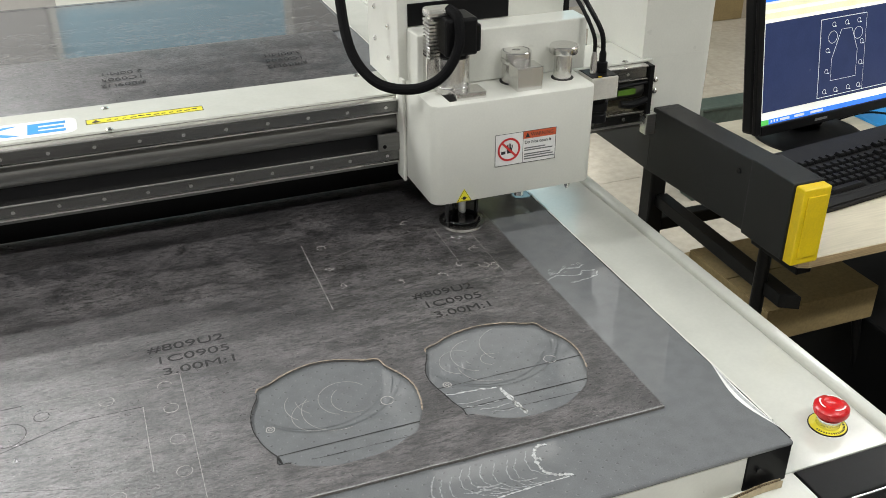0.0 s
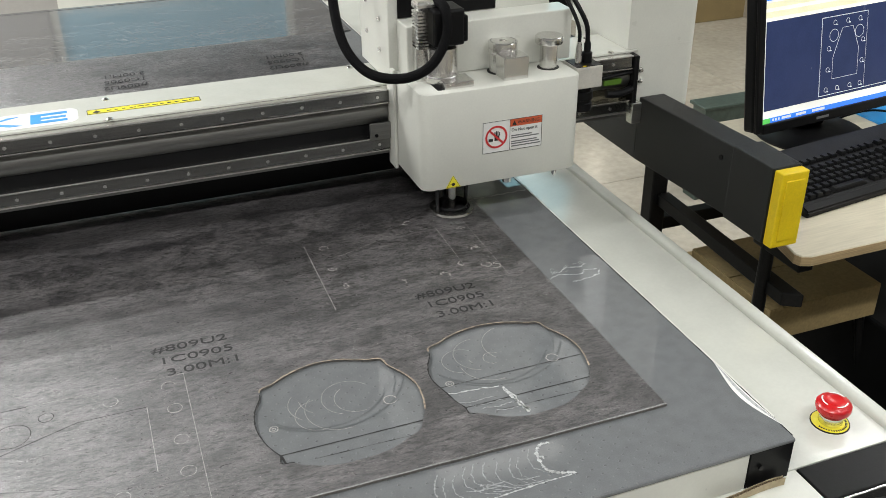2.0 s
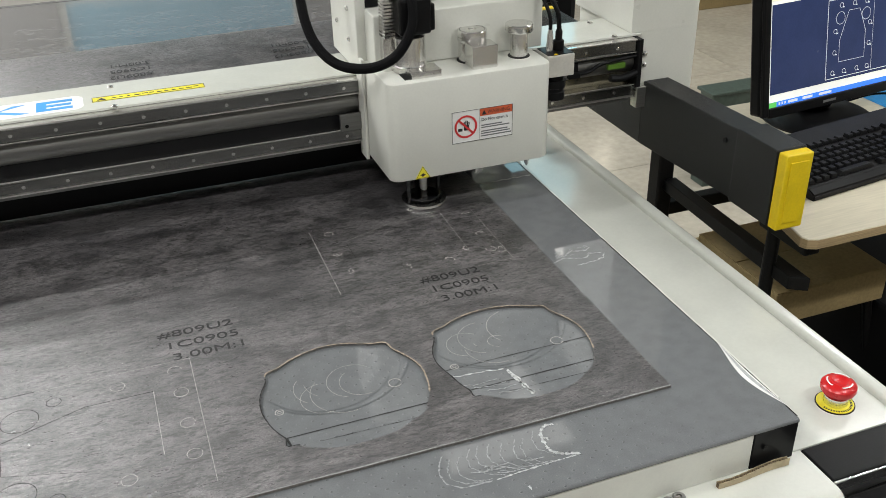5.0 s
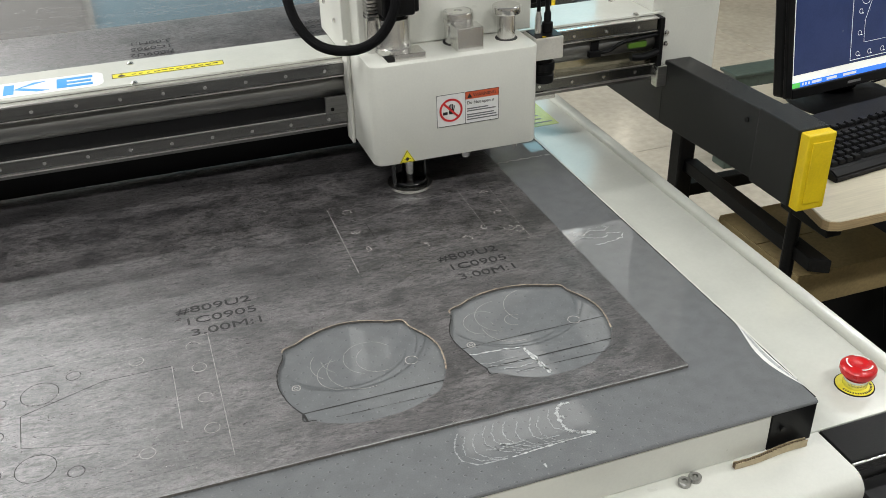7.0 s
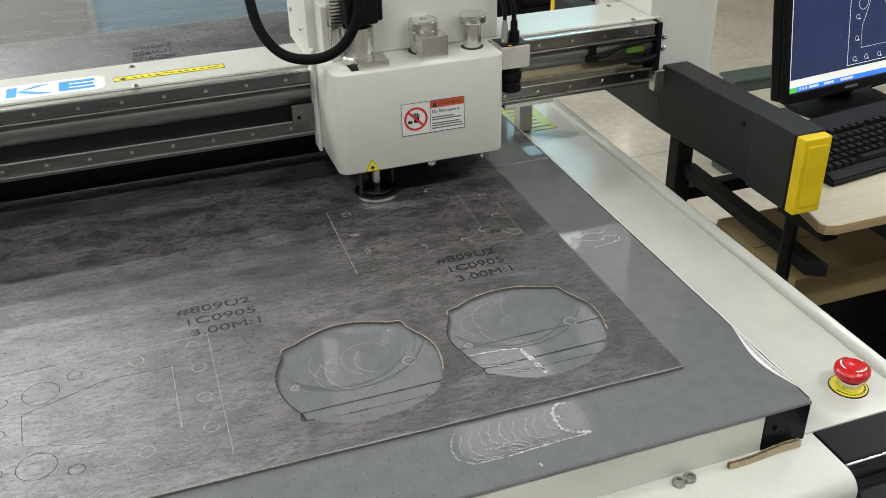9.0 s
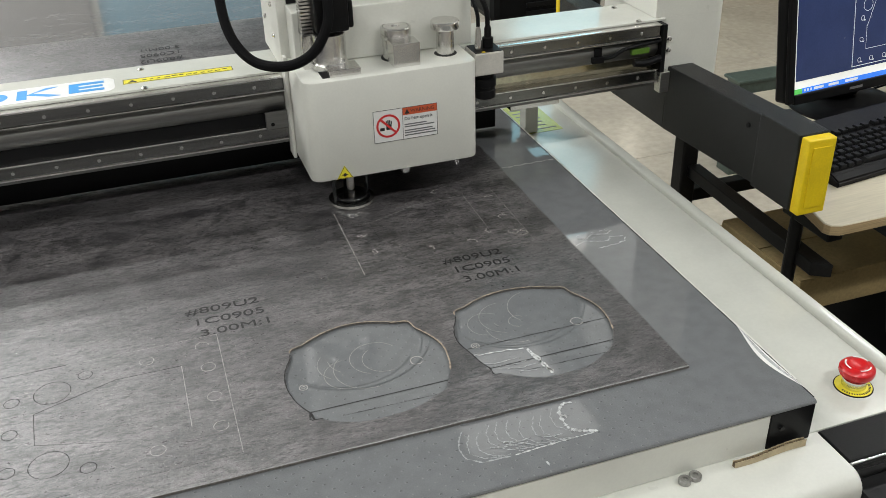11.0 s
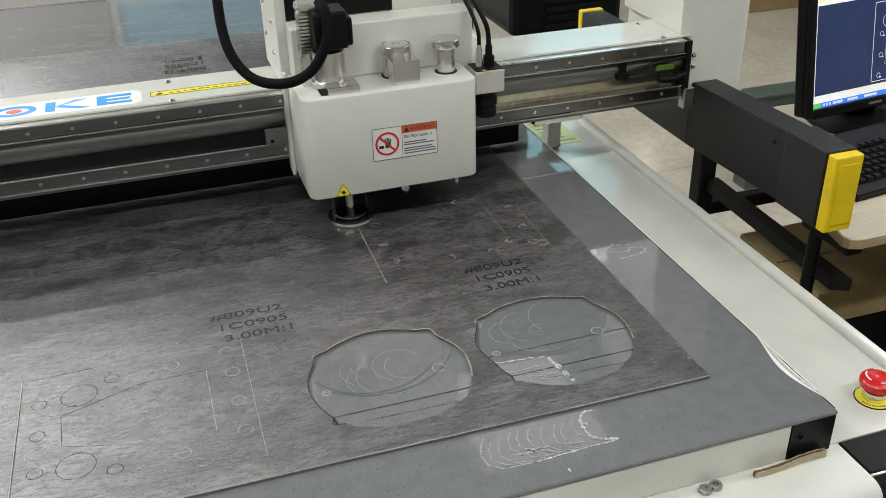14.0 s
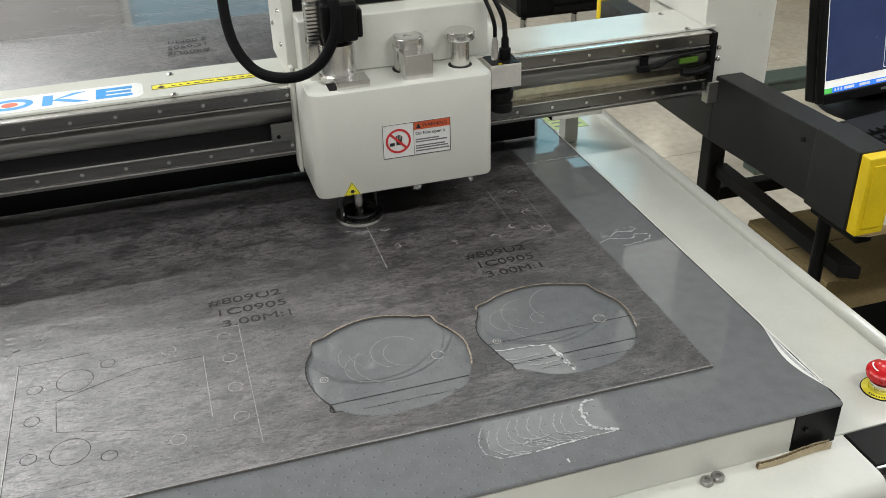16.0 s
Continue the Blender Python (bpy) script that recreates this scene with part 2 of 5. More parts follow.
GLASSY = mat("camera_lens_glass", (0.01, 0.01, 0.012), 0.06, grain=100, vary=0.05, coat=0.5)
SCREEN = mat("dark_screen_area", (0.016, 0.026, 0.075), 0.25, grain=300, vary=0.05, emit=0.9)
SCREEN_LIGHT = mat("white_screen_area", (0.85, 0.86, 0.80), 0.25, grain=300, vary=0.02, emit=0.62)
SCREEN_YELLOW = mat("pale_screen_bar", (0.80, 0.78, 0.55), 0.25, grain=300, vary=0.06, emit=0.62)
SCREEN_BLUE = mat("blue_screen_bar", (0.04, 0.19, 0.75), 0.25, grain=300, vary=0.05, emit=0.9)
SCREEN_GREEN = mat("green_screen_button", (0.10, 0.50, 0.10), 0.25, grain=300, vary=0.05, emit=0.8)
SCREEN_LINE = mat("screen_line", (0.75, 0.80, 0.85), 0.3, grain=300, vary=0.02, emit=0.45)
FILM = mat("glossy_grey_film", (0.105, 0.104, 0.106), 0.07, grain=160, vary=0.35, bump=0.008, stain=0.25, spec=0.6, stretch=(0.4, 1.5, 1))
PANE_DIM = mat("shaded_blue_pane", (0.18, 0.33, 0.41), 0.3, grain=5, vary=0.05, stain=0.1, emit=0.75)
RUBBED = mat("rubbed_streak", (0.165, 0.155, 0.158), 0.4, grain=300, vary=0.3)
# pale colours for the belt's painted reflections and edge highlight
GLINT_DIM = mat("faint_glint", (0.34, 0.35, 0.355), 0.12, grain=260, vary=0.3)
GLINT = mat("white_glint", (0.47, 0.48, 0.48), 0.15, grain=260, vary=0.35)
CHROME = mat("bright_rail_edge", (0.90, 0.89, 0.87), 0.24, 1.0, grain=120, vary=0.1, stretch=(0.2, 3, 3), stain=0.15)
STICKER_GREEN = mat("yellow_green_sticker", (0.50, 0.56, 0.16), 0.25, grain=200, vary=0.1)
TUBE = mat("lamp_tube", (1.0, 0.97, 0.92), 0.5, grain=50, vary=0.0, stain=0.0, emit=TUBE_GLOW)
DIFFUSER = mat("pale_lamp_diffuser", (1.0, 0.99, 0.96), 0.5, grain=50, vary=0.0, stain=0.0, emit=1.6)
PANE_WARM = mat("sunlit_pane", (1.0, 0.90, 0.76), 0.3, grain=5, vary=0.05, stain=0.1, emit=6.0)
PANE = mat("daylight_pane", (0.40, 0.74, 0.84), 0.3, grain=5, vary=0.05, stain=0.1, emit=WINDOW_GLOW)


# ---- building helpers ----
def thing(name, loc=(0, 0, 0), label="", category="", group="", kind=""):
    ob = new(name)
    ob.location = loc
    return tagged(ob, label, category, group, kind)


def part(name, bm, material, parent=None, label="", smooth=False):
    me = bpy.data.meshes.new(name)
    bm.normal_update()
    bm.to_mesh(me)
    bm.free()
    mats = material if isinstance(material, (list, tuple)) else [material]
    for m in mats:
        me.materials.append(m)
    if smooth:
        me.polygons.foreach_set("use_smooth", [True] * len(me.polygons))
        me.set_sharp_from_angle(angle=radians(35))
    ob = new(name, me)
    if parent is not None:
        ob.parent = parent
    return tagged(ob, label)


def box(x0, x1, y0, y1, z0, z1, bevel=0.0, seg=2, bm=None):
    bm2 = bmesh.new()
    bmesh.ops.create_cube(bm2, size=1, matrix=Matrix.LocRotScale(((x0 + x1) / 2, (y0 + y1) / 2, (z0 + z1) / 2), None, (x1 - x0, y1 - y0, z1 - z0)))
    if bevel:
        bmesh.ops.bevel(bm2, geom=bm2.edges[:], offset=bevel, segments=seg, profile=0.5, affect="EDGES")
    return join(bm, bm2)


def join(bm, bm2):
    if bm is None:
        return bm2
    me = bpy.data.meshes.new("tmp")
    bm2.to_mesh(me)
    bm2.free()
    bm.from_mesh(me)
    bpy.data.meshes.remove(me)
    return bm


def lathe(profile, at=(0, 0, 0), axis="z", n=32, bm=None):
    """profile: (radius, height) pairs turned round an axis through the point at."""
    bm2 = bmesh.new()
    rings = []
    for r, h in profile:
        ring = []
        for i in range(n):
            a = 2 * math.pi * i / n
            ring.append(bm2.verts.new((r * math.cos(a), r * math.sin(a), h)))
        rings.append(ring)
    for a, b in zip(rings, rings[1:]):
        for i in range(n):
            bm2.faces.new((a[i], a[(i + 1) % n], b[(i + 1) % n], b[i]))
    bm2.faces.new(list(reversed(rings[0])))
    bm2.faces.new(rings[-1])
    m = {"z": Matrix(), "x": pose(0, 0, 0, 0, 90, 0), "y": pose(0, 0, 0, -90, 0, 0)}[axis]
    bmesh.ops.transform(bm2, matrix=Matrix.Translation(at) @ m, verts=bm2.verts)
    bmesh.ops.recalc_face_normals(bm2, faces=bm2.faces)
    return join(bm, bm2)


def cyl(r, h, at=(0, 0, 0), axis="z", n=24, c=0.0, bm=None):
    c = c or min(r, h) * 0.06
    return lathe([(r - c, 0), (r, c), (r, h - c), (r - c, h)], at, axis, n, bm)


def prism(points, z0, z1, bevel=0.0, seg=3, only=None):
    """An upright prism over a flat outline; bevel rounds its edges."""
    bm = bmesh.new()
    low = [bm.verts.new((x, y, z0)) for x, y in points]
    f = bm.faces.new(low)
    r = bmesh.ops.extrude_face_region(bm, geom=[f])
    bmesh.ops.translate(bm, vec=(0, 0, z1 - z0), verts=[v for v in r["geom"] if isinstance(v, bmesh.types.BMVert)])
    bmesh.ops.recalc_face_normals(bm, faces=bm.faces)
    if bevel:
        bmesh.ops.bevel(bm, geom=[e for e in bm.edges if only is None or only(e)], offset=bevel, segments=seg, profile=0.5, affect="EDGES")
    return bm


def rounded(x0, x1, y0, y1, r, n=6, corners=(1, 1, 1, 1)):
    """Outline of a rectangle whose corners (lower left, lower right, upper right, upper left) may be rounded."""
    out = []
    for k, (cx, cy, a0) in enumerate(((x0 + r, y0 + r, 180), (x1 - r, y0 + r, 270), (x1 - r, y1 - r, 0), (x0 + r, y1 - r, 90))):
        if corners[k]:
            out += [(cx + r * math.cos(radians(a0 + 90 * i / n)), cy + r * math.sin(radians(a0 + 90 * i / n))) for i in range(n + 1)]
        else:
            out.append(((x0, y0), (x1, y0), (x1, y1), (x0, y1))[k])
    return out


def tube(points, r, n=10, bm=None, flat=1.0):
    """A round bar or cable along a smooth line through the points."""
    pts = [Vector(p) for p in points]
    line = []
    for i in range(len(pts) - 1):
        p0, p1, p2, p3 = pts[max(i - 1, 0)], pts[i], pts[i + 1], pts[min(i + 2, len(pts) - 1)]
        for k in range(8):
            t = k / 8
            line.append(0.5 * (2 * p1 + (p2 - p0) * t + (2 * p0 - 5 * p1 + 4 * p2 - p3) * t * t + (3 * p1 - p0 - 3 * p2 + p3) * t ** 3))
    line.append(pts[-1])
    bm2 = bmesh.new()
    rings = []
    up = Vector((0.3, 0.2, 1)).normalized()
    for i, p in enumerate(line):
        d = (line[min(i + 1, len(line) - 1)] - line[max(i - 1, 0)]).normalized()
        a = d.cross(up).normalized()
        up = a.cross(d).normalized()
        rings.append([bm2.verts.new(p + a * r * math.cos(2 * math.pi * k / n) + up * r * flat * math.sin(2 * math.pi * k / n)) for k in range(n)])
    for a, b in zip(rings, rings[1:]):
        for k in range(n):
            bm2.faces.new((a[k], a[(k + 1) % n], b[(k + 1) % n], b[k]))
    bm2.faces.new(rings[0])
    bm2.faces.new(rings[-1])
    bmesh.ops.recalc_face_normals(bm2, faces=bm2.faces)
    return join(bm, bm2)


def ribbon(points, width, z, bm=None, jitter=0.0, closed=False):
    """A thin flat strip on a level surface along a line of (x, y) points."""
    bm = bm or bmesh.new()
    pts = [Vector((x, y)) for x, y in points]
    n = len(pts)
    if n < 2:
        return bm
    left, right = [], []
    for i, p in enumerate(pts):
        a = pts[i - 1] if i or closed else pts[0]
        b = pts[(i + 1) % n] if i < n - 1 or closed else pts[-1]
        d = (b - a).normalized()
        q = Vector((-d.y, d.x)) * width / 2 * (1 + random.uniform(-jitter, jitter))
        left.append(bm.verts.new((p.x + q.x, p.y + q.y, z)))
        right.append(bm.verts.new((p.x - q.x, p.y - q.y, z)))
    for i in range(n if closed else n - 1):
        j = (i + 1) % n
        bm.faces.new((right[i], right[j], left[j], left[i]))
    return bm


def steps(a, b, n):
    return [(a[0] + (b[0] - a[0]) * i / n, a[1] + (b[1] - a[1]) * i / n) for i in range(n + 1)]


def arc(cx, cy, r, a0, a1, n=28, wob=0.0):
    return [(cx + (r + random.uniform(-wob, wob)) * math.cos(radians(a0 + (a1 - a0) * i / n)), cy + (r + random.uniform(-wob, wob)) * math.sin(radians(a0 + (a1 - a0) * i / n))) for i in range(n + 1)]


def lettering(name, text, size, m, material, parent, depth=0.0002, bold=1.0):
    """Words in the built-in font, turned into a mesh."""
    cu = bpy.data.curves.new(name, "FONT")
    cu.body, cu.size, cu.extrude, cu.offset = text, size, depth, 0.0
    tmp = bpy.data.objects.new("tmp", cu)
    scene.collection.objects.link(tmp)
    dg = bpy.context.evaluated_depsgraph_get()
    me = bpy.data.meshes.new_from_object(tmp.evaluated_get(dg))
    bpy.data.objects.remove(tmp)
    bpy.data.curves.remove(cu)
    me.transform(m)
    me.materials.clear()
    me.materials.append(material)
    ob = new(name, me)
    ob.parent = parent
    return ob


# ---- the hall ----
def hall():
    floor = tagged(part("floor", box(-4, 5, -3.5, 5.2, -0.1, -0.003), WALL), "pale polished stone floor tiles", "floor", kind="structure")
    first = None
    for i in range(11):
        for j in range(10):
            at = (-3.58 + 0.8 * i, -3.08 + 0.8 * j + 0.1, 0)
            if first is None:
                first = part("tile", box(-0.3985, 0.3985, -0.3985, 0.3985, -0.003, 0.0, 0.0008, 1), FLOOR, floor)
                first.location = at
            else:
                o = first.copy()
                scene.collection.objects.link(o)
                o.location = at
    tagged(part("ceiling", box(-4, 5, -3.5, 5.2, 4.4, 4.5), CEIL), "plain white ceiling", "ceiling", kind="structure")
    tagged(part("wall_south", box(-4, 5, -3.6, -3.5, 0, 4.4), WALL), "pale plaster wall", "wall", kind="structure")
    tagged(part("wall_west", box(-4.1, -4, -3.5, 5.2, 0, 4.4), WALL), "pale plaster wall", "wall", kind="structure")
    tagged(part("wall_east", box(5, 5.1, -3.5, 5.2, 0, 4.4), WALL), "pale plaster wall", "wall", kind="structure")
    north = bmesh.new()
    for x0, x1, z0, z1 in ((-4, 5, 0, 1.36), (-4, 2.88, 1.36, 1.62), (3.10, 5, 1.36, 1.62), (-4, -0.72, 1.62, 4.4), (-0.72, 0.72, 2.45, 4.4), (0.72, 1.95, 1.62, 4.4), (1.95, 2.96, 1.62, 2.30), (1.95, 2.96, 4.06, 4.4), (2.96, 5, 1.62, 4.4)):
        box(x0, x1, 5.2, 5.35, z0, z1, bm=north)
    tagged(part("wall_north", north, WALL), "pale plaster wall with three daylight windows", "wall", kind="structure")
    for name, x0, x1, z0, z1 in (("window_1", -0.72, 0.72, 1.62, 2.45), ("window_2", 1.95, 2.96, 2.30, 4.06), ("window_3", 2.88, 3.10, 1.36, 1.62)):
        w = thing(name, ((x0 + x1) / 2, 5.25, z0), "white framed window with pale blue daylight", "window", kind="structure")
        a, h = (x1 - x0) / 2, z1 - z0
        fr = box(-a, a, -0.03, 0.03, 0, 0.05)
        box(-a, a, -0.03, 0.03, h - 0.05, h, bm=fr)
        box(-a, -a + 0.05, -0.03, 0.03, 0.05, h - 0.05, bm=fr)
        box(a - 0.05, a, -0.03, 0.03, 0.05, h - 0.05, bm=fr)
        part("window_frame", fr, WHITE, w)
        part("window_sill", box(-a, a, -0.09, -0.0305, -0.03, 0.0), WHITE, w)
        part("pane", box(-a + 0.05, a - 0.05, 0, 0.01, 0.05, h - 0.05), PANE_WARM if x0 > 2.5 else PANE if x0 > 1 else PANE_DIM, w)


def wall_panel():
    w = thing("wall_panel", (0.03, 5.19, 0), "white painted panel below a window", "wall panel")
    part("board", box(-0.69, 0.70, -0.01, 0.009, 0.02, 1.58, 0.002), WHITE, w)
    part("foot_strip", box(-0.69, 0.70, -0.014, 0.009, 0.0, 0.0195), WHITE, w)


def ceiling_lamps():
    def lamp(loc):
        t = thing("ceiling_light", loc, "twin tube ceiling light in a white housing", "ceiling light", "ceiling lights")
        part("housing", box(-0.6, 0.6, -0.09, 0.09, 0.0, 0.05, 0.008), WHITE, t)
        for x in (-0.45, 0.45):
            part("rod", cyl(0.006, 1.0, (x, 0, 0.05), n=10), WHITE, t)
        for y in (-0.045, 0.045):
            part("tube", cyl(0.014, 1.16, (-0.58, y, -0.025), "x"), TUBE, t)
        return t
    spots = ((-2.15, 2.5), (-1.95, 3.2), (-2.05, 3.9), (-2.25, 4.6), (2.5, 4.1), (-1.2, -1.3), (0.9, -1.3), (2.7, 0.2), (-2.2, 0.4), (3.7, -1.4), (2.9, 1.8))
    first = lamp((*spots[0], 3.35))
    for x, y in spots[1:]:
        copy_thing(first, pose(x, y, 3.35))
    for x, y in [p for p in spots if p != (2.5, 4.1)]:
        share = 1.4 if x < -1.3 and y > 2 else 0.78 if x > 2 else 1.0
        d = bpy.data.lights.new("tube_light", "AREA")
        d.shape, d.size, d.size_y, d.energy, d.color = "RECTANGLE", 1.2, 0.09, LAMP_POWER * share, (0.97, 0.985, 0.97)
        o = new("tube_light", d)
        o.location = (x, y, 3.30)
    c = thing("ceiling_panel", (0.945, 2.765, 3.30), "wide pale ceiling lamp panel in a white frame", "ceiling light")
    part("diffuser", box(-0.32, 0.32, -0.385, 0.385, 0.002, 0.010), DIFFUSER, c)
    fr = box(-0.35, 0.35, -0.415, -0.38502, 0.0, 0.03)
    box(-0.35, 0.35, 0.38502, 0.415, 0.0, 0.03, bm=fr)
    box(-0.35, -0.3202, -0.385, 0.385, 0.0, 0.03, bm=fr)
    box(0.3202, 0.35, -0.385, 0.385, 0.0, 0.03, bm=fr)
    part("frame", fr, WHITE, c)
    part("backing", box(-0.32, 0.32, -0.385, 0.385, 0.0105, 0.03), WHITE, c)
    for x in (-0.25, 0.25):
        part("rod", cyl(0.006, 1.07, (x, 0, 0.0302), n=10), WHITE, c)


# ---- the cutting table ----
TOP = 0.90


def cutting_table():
    t = thing("cutting_table", (0, 0, 0), "white flatbed cutting machine table with a grey felt belt", "cutting machine")
    part("body", box(-1.7, 0.10, -0.06, 2.1, 0.12, 0.84), WHITE, t)
    for x in (-1.5, 0.0):
        for y in (0.1, 1.9):
            part("foot", cyl(0.04, 0.12, (x, y, 0)), BLACK, t)
    # belt with a rounded front nose
    prof = [(2.12, TOP), (-0.0975, TOP), (-0.0995, TOP - 0.0008), (-0.1002, TOP - 0.0022), (-0.1002, TOP - 0.0042), (-0.098, TOP - 0.0046), (2.12, TOP - 0.0046)]
    bm = bmesh.new()
    rows = []
    for x in (-1.7, 0.1):
        rows.append([bm.verts.new((x, y, z)) for y, z in prof])
    n = len(prof)
    for i in range(n):
        bm.faces.new((rows[0][i], rows[0][(i + 1) % n], rows[1][(i + 1) % n], rows[1][i]))
    bm.faces.new(rows[0])
    bm.faces.new(list(reversed(rows[1])))
    bmesh.ops.recalc_face_normals(bm, faces=bm.faces)
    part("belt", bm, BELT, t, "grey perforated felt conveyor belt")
    part("front_panel", box(-1.7, 0.043, -0.099, -0.06, 0.845, 0.8948, 0.002), WHITE, t)
    part("bed", box(-1.7, 0.1002, -0.0598, 2.11, 0.8402, 0.8952), WHITE, t)
    end = part("corner_block", box(0.0432, 0.1003, -0.0995, -0.06, 0.8455, 0.8950, 0.001), BLACK, t, "black plastic corner block")
    part("screw", cyl(0.003, 0.002, (0.058, -0.1025, 0.873), "y"), FRAME_BLACK, end)
    # side plate with a raised outer lip
    part("side_plate", box(0.1052, 0.2600, -0.094, 2.12, 0.80, 0.847, 0.001), PLATE, t)
    part("bed_side", box(0.1005, 0.1050, -0.0595, 2.12, 0.80, 0.8985), WHITE, t)
    part("side_lip", box(0.2602, 0.2800, -0.094, 2.12, 0.78, 0.8555, 0.0050, 3), PLATE, t, "", True)
    bm = bmesh.new()
    for i in range(115):
        y = -0.095 + 0.019 * i
        w0, w1 = random.uniform(0.0006, 0.0022), random.uniform(0.0006, 0.0022)
        ribbon([(0.1002, y), (0.1002, y + 0.0195)], 0.0005 + 0.6 * w0, TOP + 0.0003, bm)
    part("belt_edge", bm, BLACK, t, "dark frayed belt edge")
    part("side_skirt", box(0.104, 0.2780, -0.09, 2.12, 0.30, 0.7795), WHITE, t)
    # white crescent painting the highlight where the belt edge rolls down near the corner
    bow = lambda q: 0.0004 + 0.0135 * math.sin(math.pi * q ** 1.15) ** 1.2
    for name, c0, c1, lift, m in (("edge_glint", 1.0, 0.62, 0.0006, PAPER), ("edge_shade", 0.62, 0.30, 0.0005, GLINT), ("edge_glint", 0.30, 0.16, 0.0006, PAPER)):
        bm = bmesh.new()
        k = 24
        for i in range(k):
            a, b = i / k, (i + 1) / k
            ya, yb = 0.058 - 0.134 * a, 0.058 - 0.134 * b
            q = [(0.1012 - c0 * bow(a), ya), (0.1012 - c1 * bow(a), ya), (0.1012 - c1 * bow(b), yb), (0.1012 - c0 * bow(b), yb)]
            bm.faces.new([bm.verts.new((x, y, TOP + lift)) for x, y in q])
        bmesh.ops.recalc_face_normals(bm, faces=bm.faces)
        part(name, bm, m, t, "bright white painted highlight on the belt edge" if m is PAPER else "")
    # lower deck with a rounded nose
    pr = [(-0.0995, 0.845), (-0.155, 0.845)] + [(-0.155 - 0.02 * math.sin(radians(a)), 0.825 + 0.02 * math.cos(radians(a))) for a in range(10, 100, 10)] + [(-0.175, 0.70), (-0.06, 0.70), (-0.06, 0.845)]
    bm = bmesh.new()
    rows = [[bm.verts.new((x, y, z)) for y, z in pr] for x in (-1.7, 0.1152)]
    n = len(pr)
    for i in range(n):
        bm.faces.new((rows[0][i], rows[0][(i + 1) % n], rows[1][(i + 1) % n], rows[1][i]))
    bm.faces.new(rows[0])
    bm.faces.new(list(reversed(rows[1])))
    bmesh.ops.recalc_face_normals(bm, faces=bm.faces)
    part("front_deck", bm, WHITE, t, "", True)
    part("control_step", box(0.1160, 0.36, -0.42, -0.1525, 0.55, 0.822, 0.004, 2), BLACK, t)
    part("control_trim", box(0.1160, 0.36, -0.1522, -0.1488, 0.78, 0.8455, 0.001), STEEL, t)
    part("control_box", box(0.1160, 0.36, -0.1486, -0.0945, 0.55, 0.8465, 0.002, 2), BLACK, t, "glossy black control box")


def deck_hardware():
    def screw(x, y):
        s = thing("cap_screw", (x, y, 0.8451), "small dull zinc cap screw on the deck", "screw", "loose cap screws")
        part("rim", lathe([(0.0066, 0), (0.0070, 0.0006), (0.0070, 0.0052), (0.0062, 0.006), (0.0030, 0.006), (0.0028, 0.004)], n=20), HARDWARE, s, "", True)
        return s
    first = screw(-0.068, -0.112)
    for x, y in ((-0.054, -0.110), (-0.141, -0.128), (-0.128, -0.134), (-0.150, -0.139), (-0.116, -0.131)):
        copy_thing(first, pose(x, y, 0.8451, 0, 0, random.uniform(0, 360)))
    k = thing("metal_tag", (-0.150, -0.142, 0.8451), "dull oval metal tag with stamped marks", "metal tag")
    k.rotation_euler = (0, 0, radians(4))
    part("blank", prism(rounded(-0.060, 0.050, -0.017, 0.013, 0.014), -0.0, 0.0012), HARDWARE, k)
    for i in range(4):
        part("stamp", box(-0.048 + 0.012 * i, -0.042 + 0.012 * i, -0.012, -0.004, 0.0012, 0.0014), PRINT, k)


def info_sticker():
    s = thing("info_sticker", (0.189, 0.876, 0.8472), "yellow-green instruction sticker on the side plate", "sticker")
    part("film", box(-0.036, 0.036, -0.070, 0.070, 0, 0.0004), STICKER_GREEN, s)
    for k in range(7):
        part("print_bar", box(-0.028, random.uniform(0.012, 0.029), -0.056 + 0.017 * k, -0.051 + 0.017 * k, 0.0004, 0.0006), GREY_PRINT, s)


def stop_button():
    t = thing("emergency_stop_button", (0.2075, -0.043, 0.847), "red mushroom emergency stop button on a yellow ring", "push button")
    t.scale = (1.06, 1.06, 1.06)
    part("ring_rim", cyl(0.0218, 0.001, (0, 0, 0), n=48), BLACK, t)
    part("ring", cyl(0.0205, 0.0015, (0, 0, 0), n=48), YELLOW_STICKER, t, "yellow legend ring")
    for a in range(190, 345, 9):
        part("print_bar", box(0.0162, 0.0186, -0.0007, 0.0007, 0.0015, 0.0018), PRINT, t).matrix_local = pose(0, 0, 0, 0, 0, a)
    part("collar", lathe([(0.0125, 0.0015), (0.0135, 0.003), (0.0135, 0.0125), (0.011, 0.0135), (0.011, 0.018)]), ALU, t, "chrome collar", True)
    head = part("mushroom_head", lathe([(0.012, 0.0165), (0.0185, 0.0185), (0.0198, 0.022), (0.0195, 0.0265), (0.0165, 0.030), (0.010, 0.0318), (0.0085, 0.0308), (0.002, 0.0305)], n=48), RED, t, "", True)
    for a0 in (0, 120, 240):
        part("arrow_mark", ribbon(arc(0, 0, 0.0135, a0, a0 + 75, 10), 0.0018, 0.0316), PAPER, head)


HOLES = ((-0.350, 0.1290, 0.0940), (-0.1375, 0.1345, 0.0965))


